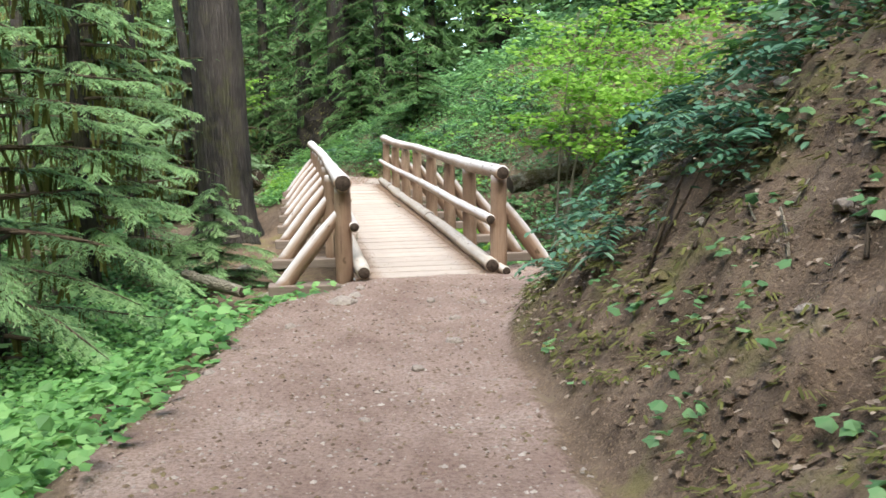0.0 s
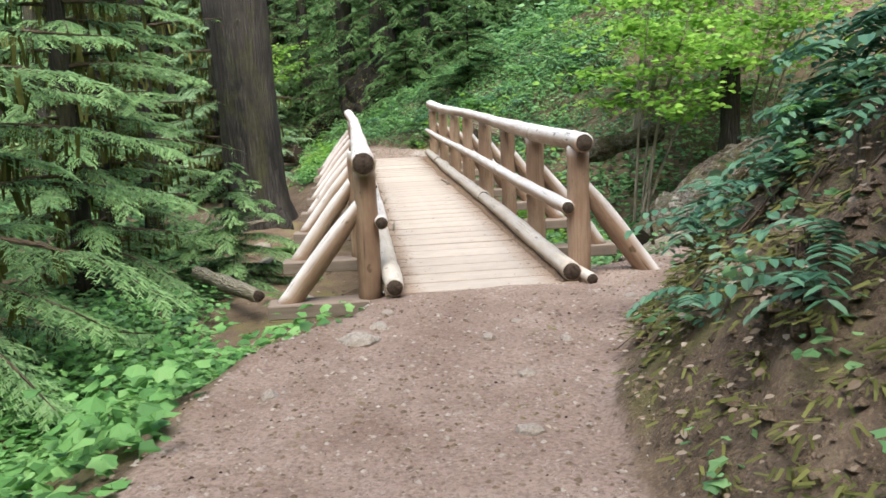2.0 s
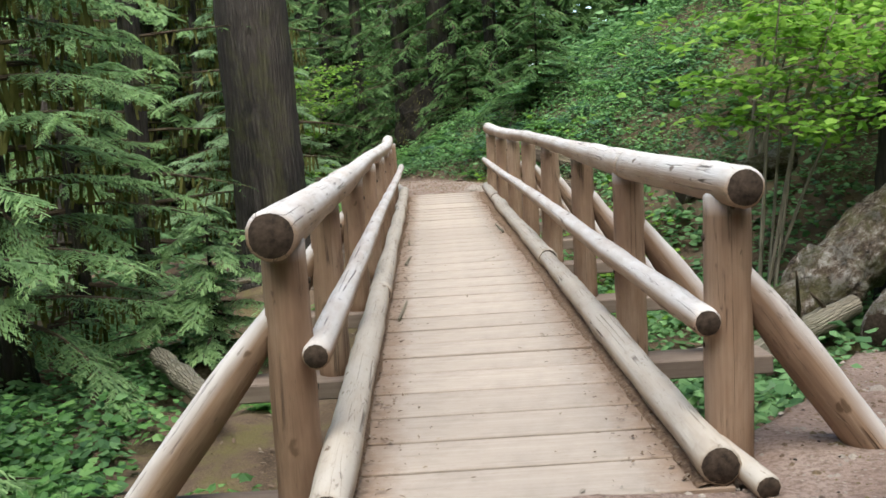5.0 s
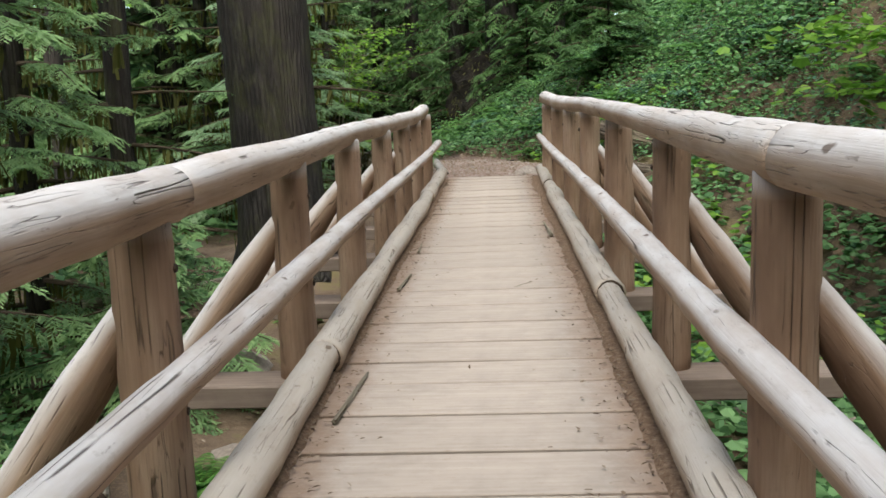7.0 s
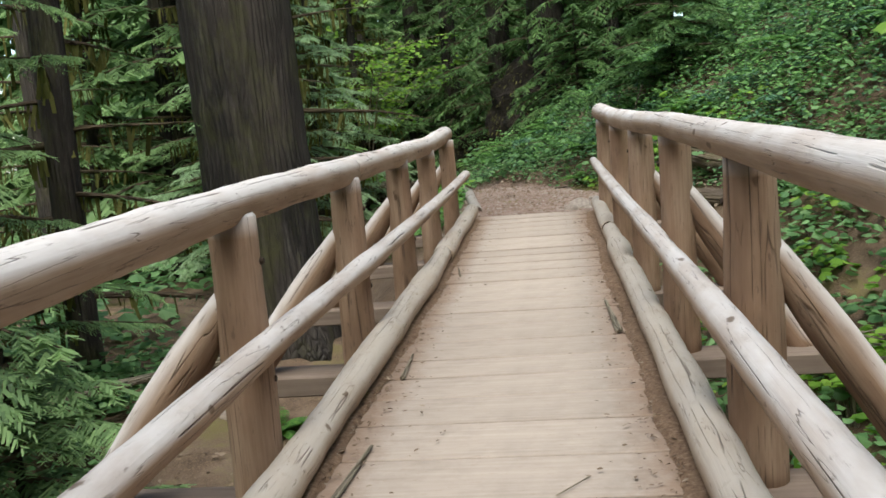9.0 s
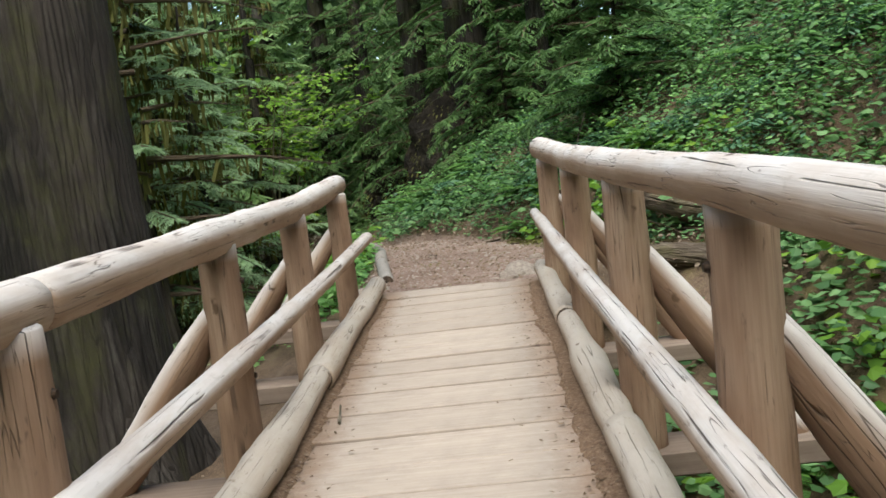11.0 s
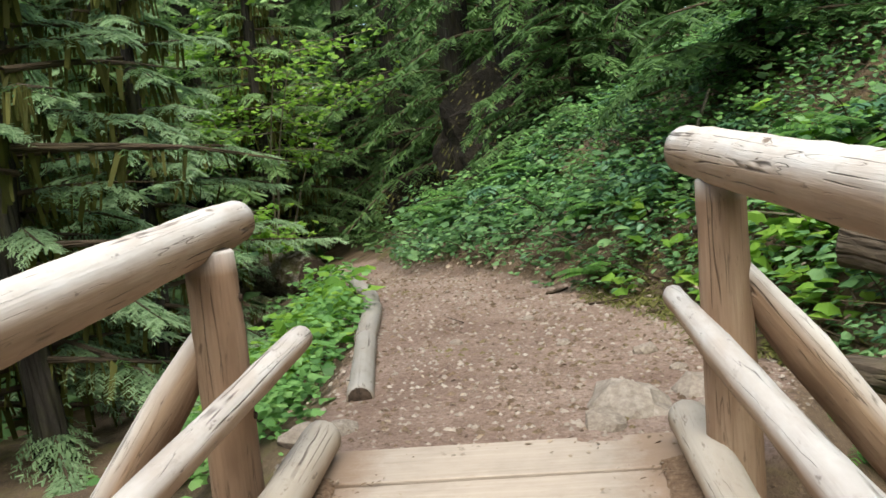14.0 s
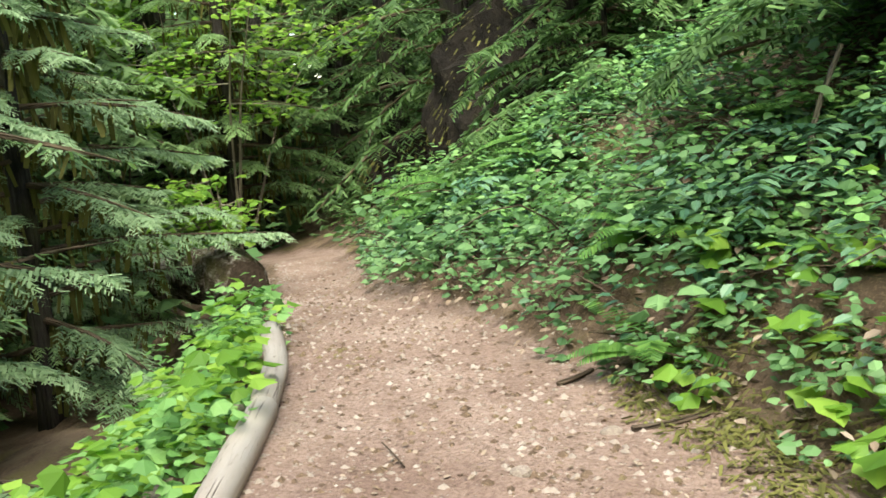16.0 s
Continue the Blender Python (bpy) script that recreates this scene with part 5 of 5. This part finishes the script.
gravel("gravel", "small pale stones strewn over the path", sow(6500, (-2.6, 3.0, -10, 2.2), lambda x, y: ~off_trail(x, y, 0.1), 41), (0.005, 0.024), 41)
gravel("gravel", "small pale stones strewn over the path", sow(6500, (-2.8, 2.0, 12.6, 22), lambda x, y: ~off_trail(x, y, 0.1), 42), (0.005, 0.028), 42)
gravel("soil_clods", "loose brown crumbs of soil and bark on the path", sow(4200, (-2.6, 3.0, -6, 2.2), lambda x, y: ~off_trail(x, y, 0.1) & clear_of_deck(x, y), 44), (0.006, 0.026), 44, GROUND)
gravel("soil_clods", "loose brown crumbs of soil and bark on the path", sow(2600, (-2.6, 2.0, 12.8, 20), lambda x, y: ~off_trail(x, y, 0.1), 45), (0.008, 0.035), 45, GROUND)
gravel("bark_chips", "dark bark chips and cones on the path", sow(900, (-2.6, 3.0, -6, 2.2), lambda x, y: ~off_trail(x, y, 0.1) & clear_of_deck(x, y), 46), (0.004, 0.015), 46, ROOTSOIL)
for x, y, r in ((1.75, 0.0, 0.05), (2.2, 0.5, 0.06), (1.9, 0.9, 0.05), (1.55, -0.6, 0.045), (1.3, -1.0, 0.05), (2.5, 1.0, 0.07), (1.65, 0.35, 0.04)):
    stone(x, y, r)

gravel("soil_clods", "crumbling brown soil clods on the cut bank", sow(5200, (0.0, 4, -10, 1.2), nearbank, 43), (0.012, 0.075), 43, GROUND)


def twig(points, r, label="dry twig lying on the ground", group="fallen twigs", mat=TWIG):
    t = new("twig", log_mesh("twig", points, [r, r * 0.6], mat, sides=6, wobble=0.12, seed=int(abs(points[0][0] * 100 + points[0][1] * 37)) + 2, seg=0.08))
    tagged(t, label, "twig", group)


trng = random.Random(3)


def on_land(x, y, a, ln, lift=0.01):
    out = []
    for f in (0, 0.5, 1):
        px, py = x + math.cos(a) * ln * f + trng.uniform(-0.02, 0.02), y + math.sin(a) * ln * f
        out.append((px, py, zland(px, py) + lift))
    return out


for x, y, a, ln, r in ((0.95, -6.3, 1.0, 0.35, 0.012), (1.05, -6.1, 1.3, 0.25, 0.015), (1.0, -4.2, 0.6, 0.6, 0.012), (0.7, -4.6, 0.2, 0.5, 0.012), (1.3, -3.2, 0.9, 0.9, 0.02), (0.9, -2.9, 0.5, 0.7, 0.015), (1.7, -2.2, 1.1, 0.8, 0.02), (0.6, 15.5, 0.5, 0.35, 0.018), (0.95, 15.1, 0.1, 0.3, 0.015), (0.3, 16.1, 0.9, 0.25, 0.015), (-0.3, 15.2, 2.0, 0.3, 0.005), (1.5, -5.2, 0.8, 0.7, 0.012), (2.0, -3.1, 0.7, 0.9, 0.022)):
    twig(on_land(x, y, a, ln), r, "dry brown root or twig on the soil")
for k in range(16):
    x, y = trng.uniform(0.35, 1.6), trng.uniform(-5.5, -1.2)
    x += max(0, (y + 3) * 0.5)
    a = trng.uniform(0.2, 1.4)
    p0 = on_land(x, y, a, trng.uniform(0.4, 1.0), 0.02)
    p0[1] = (p0[1][0], p0[1][1], p0[1][2] + trng.uniform(0.02, 0.09))
    twig(p0, trng.uniform(0.012, 0.028), "gnarled brown root exposed on the cut bank", "exposed roots")
for k in range(34):
    x, y = trng.uniform(0.3, 2.6), trng.uniform(-7.5, -1.0)
    twig(on_land(x + max(0, (y + 3) * 0.5), y, trng.uniform(0, 3.1), trng.uniform(0.25, 0.8)), trng.uniform(0.004, 0.012), "dry brown root or twig on the soil")
twig([(1.55, 16.6, zland(1.55, 16.6)), (1.6, 16.65, zland(1.55, 16.6) + 0.4), (1.75, 16.7, zland(1.55, 16.6) + 0.75)], 0.018, "pale dead stick standing in the greenery", "", PALETWIG)
twig([(1.15, 5.2, -0.9), (1.4, 5.3, -0.55), (1.35, 5.7, -0.3)], 0.022, "pale bent root below the bridge", "", PALETWIG)

for k in range(12):
    x, y = trng.uniform(0.4, 1.8), trng.uniform(-7.2, -2.0)
    twig(on_land(x + max(0, (y + 3) * 0.5), y, trng.uniform(0, 3.1), trng.uniform(0.12, 0.4), 0.02), trng.uniform(0.006, 0.013), "pale dry stick on the cut bank", "pale sticks", PALETWIG)

# soil and needles gathered along the deck edges, and loose sticks there


def deck_litter(s, seed):
    rng = np.random.default_rng(seed)
    ys = np.arange(-0.35, 12.42, 0.035)
    inner = 0.06 + 0.03 * waves(ys * 1.0, ys * 0 + s, 1.6, seed) + 0.012 * waves(ys, ys * 0, 0.2, seed) + 0.004 * rng.normal(size=len(ys))
    inner = inner * np.interp(ys, [0, 2, 6, 12], [0.4, 0.6, 0.75, 0.9])
    rows = []
    for f, h in ((0.0, 0.022), (0.35, 0.016), (0.7, 0.009), (1.0, -0.002)):
        x = s * (0.70 - np.maximum(inner, 0.03) * f - 0.06 * (f > 0))
        z = np.array([deck_z(v) for v in ys]) + h + 0.004 * rng.normal(size=len(ys)) * (f < 1) + 0.002
        rows.append(np.stack([x, ys, z], 1))
    v = np.stack(rows, 1).reshape(-1, 3)
    i, j = np.meshgrid(np.arange(len(ys) - 1), np.arange(3), indexing="ij")
    q = np.stack([i * 4 + j, i * 4 + j + 1, (i + 1) * 4 + j + 1, (i + 1) * 4 + j], -1).reshape(-1, 4)
    if s < 0:
        q = q[:, ::-1]
    k = Mat("needle_litter", 0.95)
    c = k.ramp(k.noise(k.coord(), 45, 6, 0.75), [(0.3, (0.10, 0.06, 0.038)), (0.52, (0.21, 0.135, 0.088)), (0.7, (0.34, 0.245, 0.17))])
    k.bump(k.noise(k.coord(), 60, 5, 0.7), 1.0, 0.02)
    tagged(new("needle_litter", mesh_of("needle_litter", v, q, [k.done(c)])), "reddish soil and needles gathered along the deck edge", "litter", kind="stuff")
    n = 2600
    y = rng.uniform(-0.3, 12.4, n)
    x = s * (0.66 - rng.exponential(0.07, n))
    base = np.stack([x, y, np.interp(y, [p[0] for p in DECK], [p[1] for p in DECK]) + 0.012], 1)
    tip = np.c_[rng.normal(0, 1, (n, 2)), rng.uniform(-0.05, 0.25, n)]
    v, f = place_leaves(LEAF_OVAL, base, tip, np.tile([0, 0, 1.0], (n, 1)) + rng.normal(0, 0.3, (n, 3)), rng.uniform(0.008, 0.032, n), rng.uniform(0.3, 0.9, n))
    tagged(new("needle_litter", mesh_of("needle_litter", v, f, [DEADLEAF], smooth=False)), "dry needles and chips on the planks", "litter", kind="stuff")


deck_litter(-1, 5)
deck_litter(1, 6)
for x, y, a, ln, r in ((-0.52, 6.3, 1.6, 0.42, 0.012), (-0.53, 4.9, 1.5, 0.5, 0.014), (-0.5, 9.0, 1.7, 0.3, 0.01), (-0.53, 2.6, 1.5, 0.6, 0.014), (0.56, 7.0, 1.6, 0.8, 0.018), (0.2, 4.9, 0.9, 0.18, 0.003)):
    twig([(x, y, deck_z(y) + 0.012), (x + math.cos(a) * ln, y + math.sin(a) * ln, deck_z(y + ln) + 0.012)], r, "loose stick lying on the deck edge", "sticks on the deck", PALETWIG)
